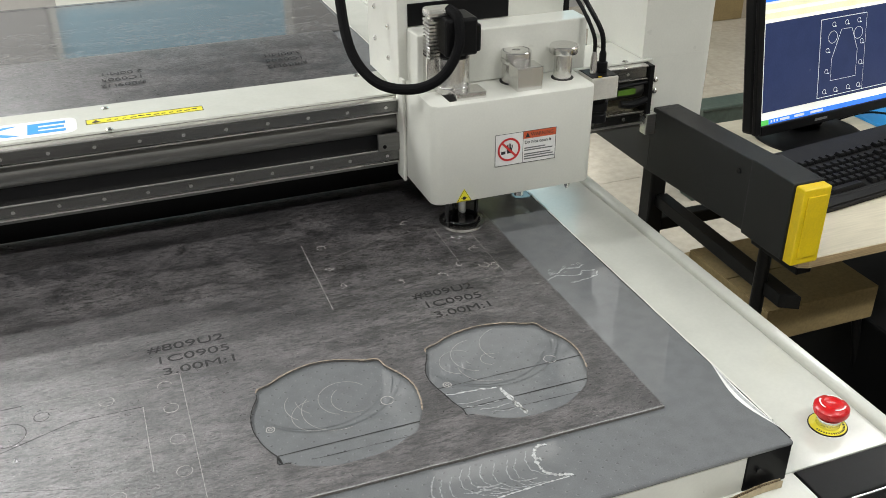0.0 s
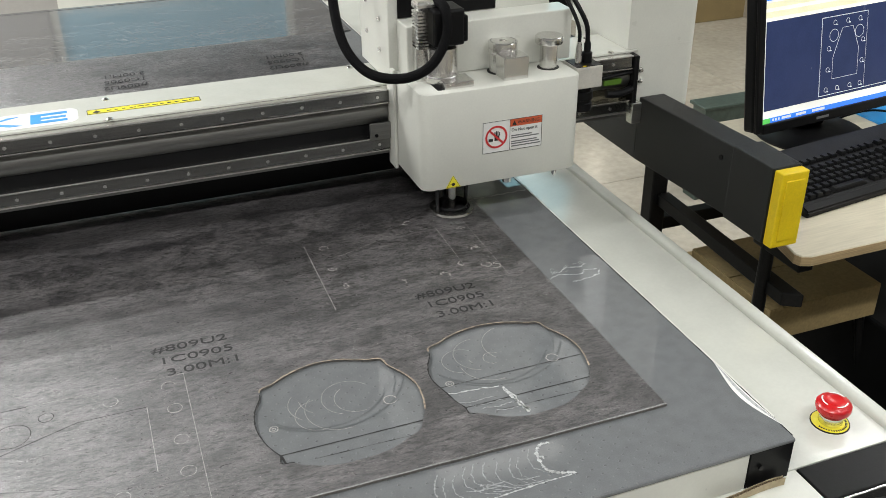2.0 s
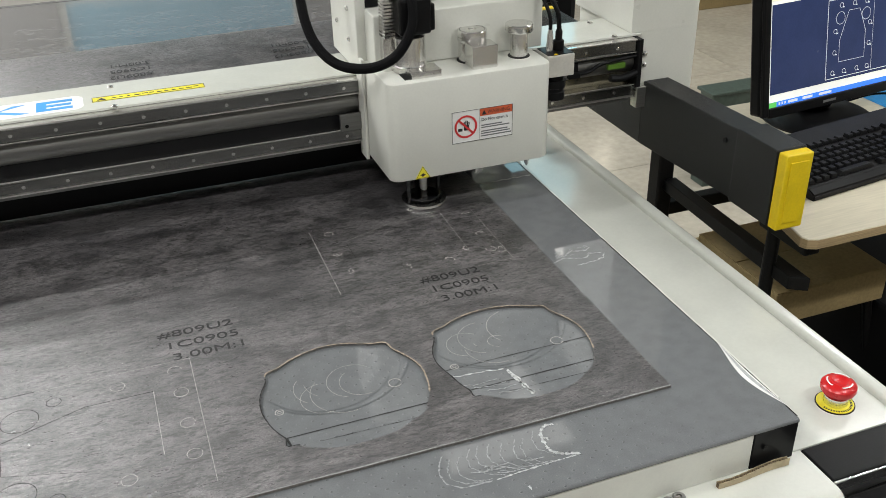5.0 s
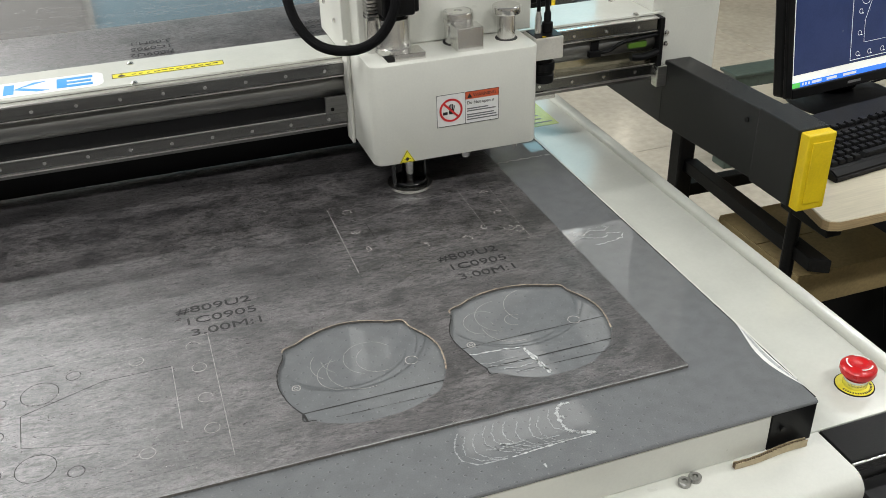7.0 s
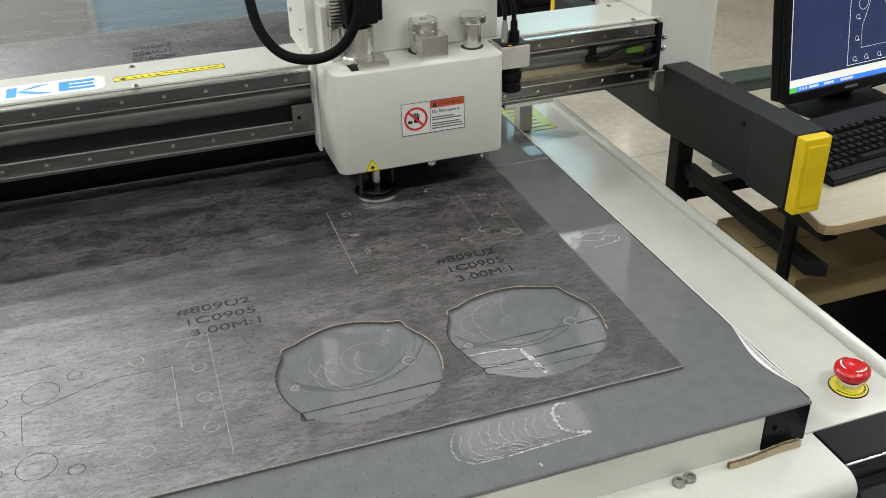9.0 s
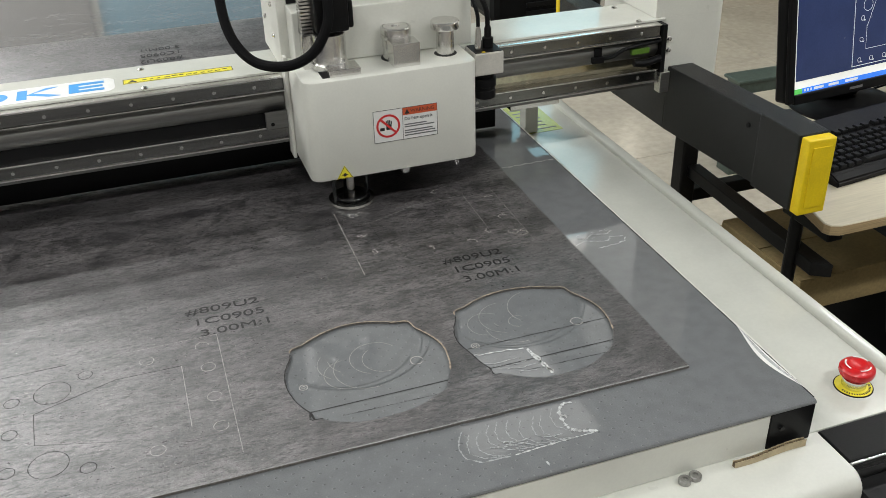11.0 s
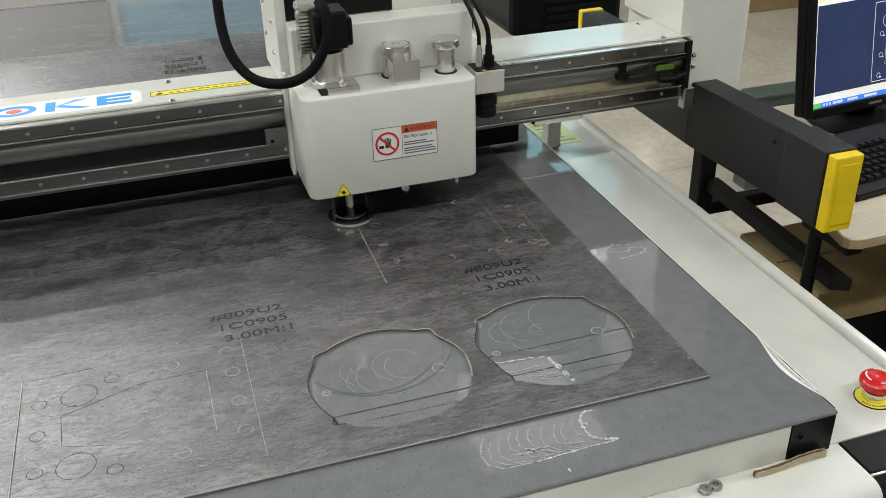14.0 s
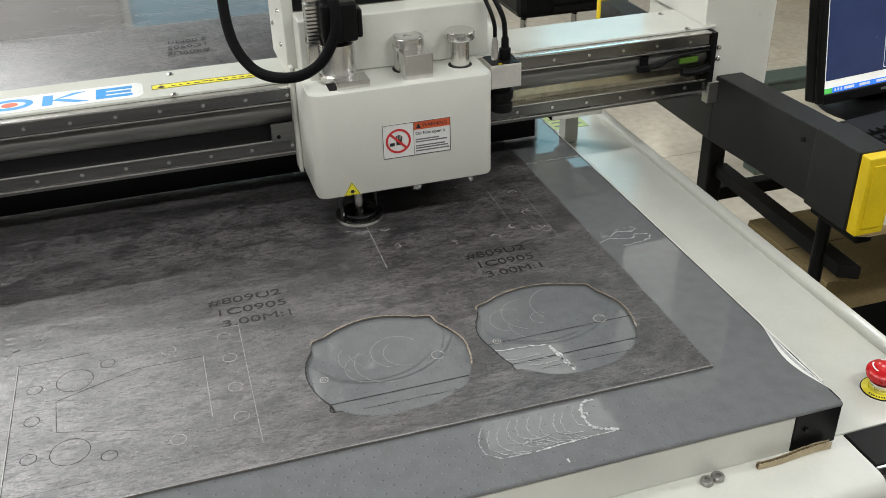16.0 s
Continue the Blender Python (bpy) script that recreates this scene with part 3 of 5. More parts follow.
# swellings of each cut-out's rim: angle, height, width in degrees
SWELLS = (((47, 0.0080, 6), (139, 0.0074, 6), (219, 0.0095, 3.5), (230, 0.0030, 7), (275, -0.0062, 30), (317, 0.0040, 6), (0, 0.0028, 900)),
          ((44, 0.0062, 6), (138, 0.0072, 6), (90, -0.0042, 28), (195, -0.0050, 18), (221, 0.0070, 3.5), (275, -0.0025, 25), (320, 0.0016, 6), (0, 0.0014, 900)))


def hole_outline(cx, cy, r, swells):
    """A round cut-out with small lobes where the knife went in and out, a little uneven."""
    pts = []
    for i in range(200):
        a = 360 * i / 200
        d = sum(amp * math.exp(-((a - mid) / wide) ** 2) for mid, amp, wide in swells)
        d += 0.0004 * math.sin(radians(a * 9)) + random.uniform(-0.0003, 0.0003)
        pts.append((cx + (r + d) * math.cos(radians(a)), cy + (r + d) * math.sin(radians(a))))
    return pts


def hump(y):
    """Height of the sheet's slack wave behind the gantry."""
    if y < 0.95:
        return 0.0
    if y < 1.42:
        s = (y - 0.95) / 0.47
        return 0.052 * (3 * s * s - 2 * s ** 3)
    s = min(1, (y - 1.42) / 0.16)
    return 0.052 * (1 - (3 * s * s - 2 * s ** 3)) - 0.0


def gasket_sheet():
    t = thing("gasket_sheet", (0, 0, TOP + 0.0005), "dark graphite grey fibre sheet with two round cut-outs", "sheet material")
    th = 0.003
    bm = bmesh.new()
    edges = []
    outer = [(-1.55, 0.008)] + [(x, 0.008 * (x / -1.55) + 0.0006 * math.sin(9 * x) + random.uniform(-0.0004, 0.0004)) for x in [-1.55 + 0.031 * i for i in range(1, 50)]] + [(0.0, 0.0)] + [(random.uniform(-0.0005, 0.0005), 0.05 * i) for i in range(1, 19)] + [(0, 0.95), (-1.55, 0.95)]
    loops = [outer] + [hole_outline(*h, sw) for h, sw in zip(HOLES, SWELLS)]
    for lp in loops:
        vs = [bm.verts.new((x, y, th)) for x, y in lp]
        edges += [bm.edges.new((vs[i], vs[(i + 1) % len(vs)])) for i in range(len(vs))]
    bmesh.ops.triangle_fill(bm, edges=edges, use_beauty=True)
    bmesh.ops.recalc_face_normals(bm, faces=bm.faces)
    if sum(f.normal.z for f in bm.faces) < 0:
        bmesh.ops.reverse_faces(bm, faces=bm.faces)
    # side walls of outline and holes
    walls = []
    for e in list(bm.edges):
        if len(e.link_faces) == 1:
            a, b = e.verts
            c, d = bm.verts.new((b.co.x, b.co.y, 0)), bm.verts.new((a.co.x, a.co.y, 0))
            f = bm.faces.new((a, b, c, d))
            f.material_index = 1
            walls.append(f)
    bmesh.ops.recalc_face_normals(bm, faces=walls)
    part("sheet", bm, [SHEET, SHEET_EDGE], t)
    for lp in loops[1:]:
        n = len(lp)
        part("hole_lip", ribbon([lp[i % n] for i in range(int(-0.06 * n), int(0.40 * n))], 0.0017, th + 0.0002, None, 0.5), LIP, t)
        part("hole_lip", ribbon([lp[i] for i in range(int(0.40 * n), int(0.63 * n))], 0.0014, th + 0.0002, None, 0.5), CUT_DARK, t)
    part("front_lip", ribbon([(x, y + 0.0008) for x, y in outer[:51]], 0.0017, th + 0.0002, None, 0.5), PALE_LIP, t)
    bm = bmesh.new()
    ys = [0.95 + 0.02 * i for i in range(33)]
    xs = [-1.55 + 0.155 * i for i in range(11)]
    grid = [[bm.verts.new((x, y, th + hump(y) * (1 + 0.05 * math.sin(3 * x)))) for x in xs] for y in ys]
    for a, b in zip(grid, grid[1:]):
        for i in range(len(xs) - 1):
            bm.faces.new((a[i], a[i + 1], b[i + 1], b[i]))
    r = bmesh.ops.extrude_face_region(bm, geom=bm.faces[:])
    bmesh.ops.translate(bm, vec=(0, 0, -th), verts=[v for v in r["geom"] if isinstance(v, bmesh.types.BMVert)])
    bmesh.ops.recalc_face_normals(bm, faces=bm.faces)
    part("slack_wave", bm, SHEET, t, "sheet rising in a slack wave", True)
    return t, th


def belt_reflections():
    """Pale ribbons that paint wavy lamp and window reflections onto the shiny belt."""
    t = thing("belt_reflections", (0, 0, TOP + 0.0006), "white wavy painted reflections on the shiny belt", "scuff marks")
    def wavy(points, w, amp, n=14):
        line = []
        for a, b in zip(points, points[1:]):
            for i in range(n):
                s = i / n
                line.append((a[0] + (b[0] - a[0]) * s + random.uniform(-amp, amp), a[1] + (b[1] - a[1]) * s + random.uniform(-amp, amp)))
        out = []
        for i in range(len(line)):
            k = line[max(0, i - 1):i + 2]
            out.append((sum(q[0] for q in k) / len(k), sum(q[1] for q in k) / len(k)))
        part("belt_glint", ribbon(out, w, 0, None, 0.85), GLINT if w > 0.0015 else GLINT_DIM, t)
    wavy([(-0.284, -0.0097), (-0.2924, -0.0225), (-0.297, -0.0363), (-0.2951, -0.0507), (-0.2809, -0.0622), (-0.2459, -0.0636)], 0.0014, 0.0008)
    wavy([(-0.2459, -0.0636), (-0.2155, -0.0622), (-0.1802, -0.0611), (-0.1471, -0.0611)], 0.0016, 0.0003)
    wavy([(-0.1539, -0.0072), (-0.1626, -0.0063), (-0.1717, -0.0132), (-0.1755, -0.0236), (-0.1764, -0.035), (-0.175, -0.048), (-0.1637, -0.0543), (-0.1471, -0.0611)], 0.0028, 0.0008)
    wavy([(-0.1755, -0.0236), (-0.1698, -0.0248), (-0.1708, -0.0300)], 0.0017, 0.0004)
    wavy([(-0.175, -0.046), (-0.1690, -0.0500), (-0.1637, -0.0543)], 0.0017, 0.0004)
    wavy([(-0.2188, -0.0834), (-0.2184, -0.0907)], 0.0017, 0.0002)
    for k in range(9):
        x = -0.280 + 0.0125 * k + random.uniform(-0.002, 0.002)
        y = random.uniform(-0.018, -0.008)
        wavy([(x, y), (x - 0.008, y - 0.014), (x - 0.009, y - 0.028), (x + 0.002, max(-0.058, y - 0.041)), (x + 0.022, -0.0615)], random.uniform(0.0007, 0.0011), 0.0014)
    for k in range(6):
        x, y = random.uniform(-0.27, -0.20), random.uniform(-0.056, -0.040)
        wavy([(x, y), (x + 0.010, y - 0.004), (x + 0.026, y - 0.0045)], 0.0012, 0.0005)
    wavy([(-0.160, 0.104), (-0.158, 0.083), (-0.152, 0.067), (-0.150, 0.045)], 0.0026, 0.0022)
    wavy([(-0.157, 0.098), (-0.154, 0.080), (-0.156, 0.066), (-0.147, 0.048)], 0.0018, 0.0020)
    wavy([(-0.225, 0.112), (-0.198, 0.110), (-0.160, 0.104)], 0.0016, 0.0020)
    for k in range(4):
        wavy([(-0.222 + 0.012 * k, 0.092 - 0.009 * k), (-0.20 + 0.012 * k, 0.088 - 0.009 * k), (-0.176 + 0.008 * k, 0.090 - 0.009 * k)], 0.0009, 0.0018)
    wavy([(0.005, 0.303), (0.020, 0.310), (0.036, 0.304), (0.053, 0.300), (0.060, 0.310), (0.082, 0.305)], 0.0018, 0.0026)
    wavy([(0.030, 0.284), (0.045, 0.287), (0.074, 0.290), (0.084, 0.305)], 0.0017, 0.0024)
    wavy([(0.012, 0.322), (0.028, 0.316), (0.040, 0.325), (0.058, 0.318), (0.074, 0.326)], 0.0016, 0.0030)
    for k in range(12):
        x, y = random.uniform(0.01, 0.07), random.uniform(0.312, 0.332)
        part("belt_glint", ribbon(arc(x, y, 0.0026, 10, 190, 8), 0.0012, 0), GLINT_DIM, t)


def rear_film():
    f = thing("plastic_film", (-0.72, 1.86, TOP), "glossy grey plastic film on the rear belt", "plastic film")
    part("film", box(-0.9, 0.81, -0.26, 0.25, 0.0005, 0.0025), FILM, f)
    part("film_hem", box(-0.9, 0.81, -0.2602, -0.246, 0.0026, 0.0034), FILM, f)
    part("film_hem", box(-0.9, 0.81, 0.236, 0.2502, 0.0026, 0.0034), FILM, f)


def sheet_marks(t, th):
    z = th + 0.00025
    # stencilled writing, in three lines
    for x, y, s in ((-0.540, 0.318, 1.0), (-0.190, 0.318, 0.92)):
        for k, words in enumerate(("#809U2", "1C0905", "3.00M:1")):
            lettering("stencil_text", words, 0.0245, pose(x + 0.006 * k * s, y - 0.0262 * k, z) @ Matrix.Diagonal((1.18 * s, 0.82, 1, 1)), INK, t)
    for x in (-0.487, -0.148):
        for k, words in enumerate(("#809U2", "1C0905", "3.00M:1")):
            y = 1.262 + 0.027 * k
            lean = math.degrees(math.atan((hump(y + 0.01) - hump(y - 0.01)) / 0.02))
            lettering("stencil_text", words, 0.0245, pose(x + 0.046, y, z + hump(y) * (1 + 0.05 * math.sin(3 * x)) + 0.0022, lean, 0, 0) @ pose(0, 0, 0, 0, 0, 180) @ Matrix.Diagonal((1.1, 0.82, 1, 1)), INK, t)
    # cut rectangles with gasket outlines inside: the finished one and the one being cut
    def cut(points, w=0.0009, material=CUT, closed=False):
        part("cut_line", ribbon(points, w, z, None, 0.5, closed), material, t)
    x0, x1, y0, y1 = -0.765, -0.508, 0.037, 0.264
    cut(steps((x1, y1), (x1 - 0.002, y0), 40), 0.0008)
    cut(steps((x0, y1), (x0 - 0.003, y0), 40), 0.0009, CUT)
    cut(steps((x0 + 0.0012, y1), (x0 - 0.002, y0), 40), 0.0008, CUT_DARK)
    cut(steps((x0, y1), (x0 + 0.08, y1 + 0.0005), 10), 0.0011, CUT_DARK)
    cut(steps((x0 + 0.08, y1), (x1, y1), 30), 0.0005, CUT)
    cut(steps((x0, y0), (x1, y0), 40), 0.0004, CUT_DARK)
    cut(steps((-0.7195, 0.1815), (-0.631, 0.2135), 14) + steps((-0.631, 0.2135), (-0.5557, 0.2135), 12), 0.0010, CUT_DARK)
    cut(steps((-0.72, 0.1815), (-0.7178, 0.1265), 8), 0.0009, CUT_DARK)
    cut(steps((-0.7178, 0.1265), (-0.630, 0.100), 14), 0.0006, CUT_DARK)
    cut(steps((-0.5557, 0.213), (-0.5561, 0.098), 20), 0.0008)
    for cx, cy, r in ((-0.7005, 0.2145, 0.0203), (-0.703, 0.0895, 0.0203)):
        cut(arc(cx, cy, r, 0, 360, 40), 0.0009, CUT_DARK)
    for cx, cy, a0, a1, m in ((-0.744, 0.2105, 0, 360, 0), (-0.744, 0.1535, 0, 360, 0), (-0.744, 0.091, 0, 360, 0), (-0.664, 0.236, 0, 360, 0), (-0.664, 0.0705, 0, 360, 0), (-0.594, 0.238, 150, 420, 1), (-0.528, 0.245, 0, 200, 1), (-0.526, 0.200, 20, 380, 1), (-0.526, 0.142, 0, 330, 1), (-0.526, 0.088, 40, 390, 1), (-0.594, 0.072, 0, 360, 1)):
        cut(arc(cx, cy, 0.0082, a0, a1, 22, 0.0003), 0.0009, CUT if m else CUT_DARK)
    cut(arc(-0.526, 0.200, 0.0086, 200, 330, 12, 0.0004), 0.0012, CUT)
    # pale rubbed streaks and hairlines left of the writing
    for a, b, n, spread in (((-0.728, 0.334), (-0.704, 0.269), 5, 0.006), ((-0.694, 0.284), (-0.684, 0.365), 5, 0.007), ((-0.676, 0.275), (-0.678, 0.300), 3, 0.003)):
        for k in range(n):
            o, c, d = random.uniform(-spread, spread), random.uniform(0, 0.25), random.uniform(0.75, 1.0)
            p = [(a[0] + (b[0] - a[0]) * q + o, a[1] + (b[1] - a[1]) * q) for q in (c, (c + d) / 2, d)]
            cut(p, random.uniform(0.0003, 0.0007), RUBBED)
    for k in range(26):
        x, y = random.uniform(-0.80, -0.22), random.uniform(0.372, 0.440)
        w = random.uniform(0.02, 0.14)
        cut(steps((x, y), (x + w, y + 0.06 * random.uniform(-0.1, 0.1)), 10), random.uniform(0.0003, 0.0008), RUBBED)
    # nicks and crumbs
    for k in range(150):
        x, y = random.uniform(-0.82, -0.01), random.uniform(0.006, 0.56)
        if all(math.hypot(x - hx, y - hy) > hr + 0.012 for hx, hy, hr in HOLES):
            q = random.uniform(0, 180)
            m = random.uniform(0.0008, 0.0024)
            cut([(x, y), (x + m * math.cos(radians(q)), y + m * math.sin(radians(q)))], random.uniform(0.0006, 0.0014), CUT if k % 3 else CUT_DARK)
    # the piece being cut, under the head
    cut(steps((-0.297, 0.520), (-0.299, 0.332), 36), 0.0011)
    cut(steps((-0.299, 0.332), (-0.100, 0.333), 30), 0.0003, CUT_DARK)
    cut(steps((-0.100, 0.333), (-0.044, 0.334), 12), 0.0006)
    cut(steps((-0.045, 0.520), (-0.046, 0.336), 20), 0.0006)
    cut(steps((-0.254, 0.472), (-0.171, 0.504), 14) + steps((-0.169, 0.5045), (-0.093, 0.508), 10), 0.0006)
    cut(steps((-0.093, 0.508), (-0.095, 0.388), 18), 0.0008)
    cut(steps((-0.254, 0.472), (-0.253, 0.418), 8), 0.0004, CUT_DARK)
    for cx, cy in ((-0.271, 0.503), (-0.274, 0.442), (-0.272, 0.387), (-0.194, 0.367), (-0.130, 0.364), (-0.064, 0.370), (-0.053, 0.362), (-0.061, 0.420), (-0.058, 0.486), (-0.128, 0.534), (-0.095, 0.387)):
        a0 = random.uniform(0, 360)
        bm = ribbon(arc(cx, cy, 0.0062, a0, a0 + random.uniform(110, 230), 20, 0.0013), 0.0012, z, None, 0.6)
        a1 = random.uniform(0, 360)
        ribbon(arc(cx + random.uniform(-0.006, 0.006), cy + random.uniform(-0.006, 0.006), 0.004, a1, a1 + 150, 12, 0.0012), 0.0010, z + 0.0001, bm, 0.6)
        part("cut_curl", bm, CURL, t)


def belt_marks():
    """Scored lines of earlier cuts on the belt, seen through the cut-outs."""
    t = thing("belt_score_marks", (0, 0, TOP + 0.0003), "fine scored knife lines on the grey belt", "score marks")
    for k, (cx, cy, r) in enumerate(HOLES):
        y = cy - (0.050, 0.0525)[k]
        part("score_line", ribbon(steps((cx - 0.080, y), (cx + 0.083, y), 20), 0.0015, 0, None, 0.4), CUT_DARK, t)
        part("score_line", ribbon(steps((cx - 0.045, y - 0.018), (cx + 0.066, y - 0.020), 20), 0.0007, 0, None, 0.9), CUT_DARK, t)
        part("score_line", ribbon(steps((cx - 0.080, y), (cx - 0.078, y - 0.014), 4), 0.0024, 0.0001, None, 0.3), CUT_DARK, t)
        for dx, dy, rr, a0, a1, w in ((-0.012, 0.060, 0.083, 207, 327, 0.0012), (-0.005, 0.070, 0.099, 221, 352, 0.0012), (-0.010, 0.060, 0.091, 328, 368, 0.0010)):
            part("score_line", ribbon(arc(cx + dx, cy + dy, rr, a0, a1, 50, 0.0003), w, 0.00005, None, 0.5), SCORE, t)
        part("score_line", ribbon(arc(cx - 0.078, cy - 0.004, 0.0048, 0, 352, 20, 0.0004), 0.0013, 0.0001), CUT, t)
        part("score_line", ribbon(arc(cx - 0.078, cy - 0.004, 0.0020, 0, 352, 12), 0.0009, 0.0001), CUT, t)
        part("score_line", ribbon(arc(cx + 0.059, cy - 0.001, 0.0075, 0, 320, 20, 0.0004), 0.0010, 0.0001), CUT, t)
        for k in range(6):
            x, y = cx + random.uniform(-0.05, 0.03), cy + random.uniform(0.0, 0.05)
            part("score_line", ribbon(arc(x, y, random.uniform(0.008, 0.04), random.uniform(0, 180), random.uniform(200, 300), 24), 0.0005, 0.0001), CUT, t)
    part("belt_seam", ribbon([(0.004 + 0.0945 * i / 24, 0.581 + 0.001 * i / 24 + 0.0012 * math.sin(i * 1.3)) for i in range(25)], 0.0028, 0.0002, None, 0.7), CUT, t, "pale frayed belt seam")
    cx, cy, r = HOLES[1]
    part("score_line", ribbon(steps((cx - 0.098, cy - 0.0075), (cx + 0.0985, cy - 0.0075), 20), 0.0012, 0, None, 0.5), CUT_DARK, t)


# ---- the gantry: its own zero is the front of the rails ----
RAIL_Y = 0.590


def gantry():
    g = thing("gantry", (0, RAIL_Y, 0), "white gantry beam with steel rails and a black end arm", "gantry")
    x0, x1 = -1.9, 0.321
    part("top_plate", box(x0, 0.338, 0.010, 0.118, 1.0895, 1.0935, 0.001), PLATE, g)
    part("beam", box(x0, -0.112, 0.012, 0.11, 0.985, 1.089), BLACK, g, "black beam face")
    part("beam_plate", box(-0.1118, x1, 0.012, 0.11, 0.985, 1.089), RECESS, g, "polished metal beam face")
    part("beam_bottom", box(x0, x1, 0.004, 0.112, 0.978, 0.9848), ALU_DULL, g)
    part("tube_extrusion", cyl(0.0205, x1 - x0, (x0, 0.0215, 1.047), "x", 40), ALU_DULL, g, "rounded aluminium extrusion", True)
    for z, nx in ((1.078, 0.2226), (0.999, 0.2825)):
        r = part("rail", box(x0, x1, -0.004, 0.0118, z - 0.010, z + 0.0085, 0.0015), RAIL, g)
        part("rail_top", box(x0, x1, -0.0065, 0.0116, z + 0.0087, z + 0.0112, 0.0008), CHROME, g, "polished rail edge")
        part("rail_foot", box(x0, x1, -0.0065, 0.0116, z - 0.0125, z - 0.0102, 0.0006), STEEL, g)
        first = None
        x = nx + 0.06 * 1
        while x > -1.0:
            if x < x1 - 0.01:
                if first is None:
                    first = part("bolt", cyl(0.0027, 0.002, (0, -0.0055, 0), "y", 12), ALU, r)
                    first.location = (x, 0, z - 0.001)
                else:
                    o = first.copy()
                    scene.collection.objects.link(o)
                    o.location = (x, 0, z - 0.001)
            x -= 0.06
    # added black strip: darkens the space under the beam and blocks light from behind
    part("under_beam_shade", box(x0, 0.055, 0.092, 0.108, 0.9062, 0.9778, 0.002), BLACK, g, "black strip added for the shade under the beam")
    # screws and stickers on the top plate
    for x, y in ((-0.534, 0.010), (-0.534, 0.098), (-0.15, 0.105), (0.285, 0.012), (0.285, 0.100), (-0.93, 0.010), (-0.93, 0.098)):
        part("screw", lathe([(0.0052, 0), (0.005, 0.0012), (0.003, 0.0028), (0.001, 0.0030)], (x, y, 1.0935), n=16), ALU, g, "", True)
    lab = part("warning_strip", box(-0.563, -0.400, 0.040, 0.0585, 1.0935, 1.0939), YELLOW_STICKER, g, "yellow warning strip with black print")
    rim = box(-0.563, -0.400, 0.040, 0.0412, 1.0939, 1.0941)
    box(-0.563, -0.400, 0.0573, 0.0585, 1.0939, 1.0941, bm=rim)
    box(-0.563, -0.562, 0.0412, 0.0573, 1.0939, 1.0941, bm=rim)
    box(-0.401, -0.400, 0.0412, 0.0573, 1.0939, 1.0941, bm=rim)
    part("print_bar", rim, PRINT, lab)
    part("warning_mark", prism([(-0.556, 0.044), (-0.543, 0.044), (-0.5495, 0.054)], 1.0939, 1.0941), PRINT, lab)
    for i in range(12):
        x = -0.535 + 0.0108 * i
        y = 0.046 + random.uniform(0, 0.003)
        part("print_bar", box(x, x + random.uniform(0.004, 0.009), y, y + 0.0028, 1.0939, 1.0941), PRINT, lab)
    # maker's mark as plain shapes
    bk = part("name_backing", prism(rounded(-0.88, -0.575, 0.020, 0.080, 0.015), 1.0935, 1.0937), PAPER, g)
    def bars(*quads):
        bm = bmesh.new()
        for q in quads:
            join(bm, prism(q, 1.0937, 1.0941))
        part("name_mark", bm, BLUE, bk)
    bars([(-0.640, 0.030), (-0.590, 0.030), (-0.590, 0.0385), (-0.640, 0.0385)], [(-0.640, 0.0455), (-0.592, 0.0455), (-0.592, 0.053), (-0.640, 0.053)], [(-0.640, 0.0605), (-0.590, 0.0605), (-0.590, 0.069), (-0.640, 0.069)], [(-0.640, 0.0386), (-0.626, 0.0386), (-0.626, 0.0454), (-0.640, 0.0454)], [(-0.640, 0.0531), (-0.626, 0.0531), (-0.626, 0.0604), (-0.640, 0.0604)])
    bars([(-0.712, 0.030), (-0.698, 0.030), (-0.698, 0.069), (-0.712, 0.069)], [(-0.698, 0.047), (-0.667, 0.030), (-0.650, 0.030), (-0.6905, 0.052)], [(-0.6975, 0.048), (-0.690, 0.0525), (-0.655, 0.069), (-0.672, 0.069)])
    part("name_mark", ribbon([(-0.755 + 0.026 * math.cos(a * math.pi / 20), 0.0495 + 0.0165 * math.sin(a * math.pi / 20)) for a in range(40)], 0.010, 1.0941, None, 0, True), BLUE, bk)
    part("name_dot", prism([(-0.755 + 0.011 * math.cos(a * math.pi / 10), 0.0495 + 0.008 * math.sin(a * math.pi / 10)) for a in range(20)], 1.0937, 1.0941), LOGO_RED, bk)
    # right end: end plate, tower, cable connector
    part("end_plate", box(0.3212, 0.330, -0.010, 0.10, 0.985, 1.089, 0.001), BLACK, g, "black end plate")
    part("end_bracket", box(0.3212, 0.340, -0.014, 0.004, 0.968, 1.005, 0.001), STEEL, g)
    tower = part("tower", prism(rounded(0.320, 0.4615, 0.016, 0.22, 0.02, 5, (0, 1, 1, 0)), 1.0938, 1.50), WHITE, g, "white gantry end cover", True)
    part("tower_base", prism(rounded(0.3303, 0.4615, 0.016, 0.22, 0.02, 5, (0, 1, 1, 0)), 0.972, 1.0936), WHITE, g, "", True)
    for z in (1.054, 1.034):
        part("bolt", lathe([(0.0048, 0), (0.0048, -0.0022), (0.003, -0.0045), (0.001, -0.0047)], (0.350, 0.0158, z), "y", 16), ALU, tower, "", True)
    part("connector", box(0.266, 0.300, -0.006, 0.0008, 1.0415, 1.0515, 0.001), LED, g, "green cable connector")
    part("sensor_block", box(0.191, 0.213, -0.008, 0.0008, 1.036, 1.046, 0.001), BLACK, g)
    part("sensor_tab", box(0.197, 0.211, -0.001, 0.0008, 1.0462, 1.061), BLACK, g)
    part("cable", tube([(0.212, -0.004, 1.042), (0.23, -0.005, 1.044), (0.255, -0.008, 1.056), (0.321, -0.004, 1.060)], 0.0032), BLACK, g)
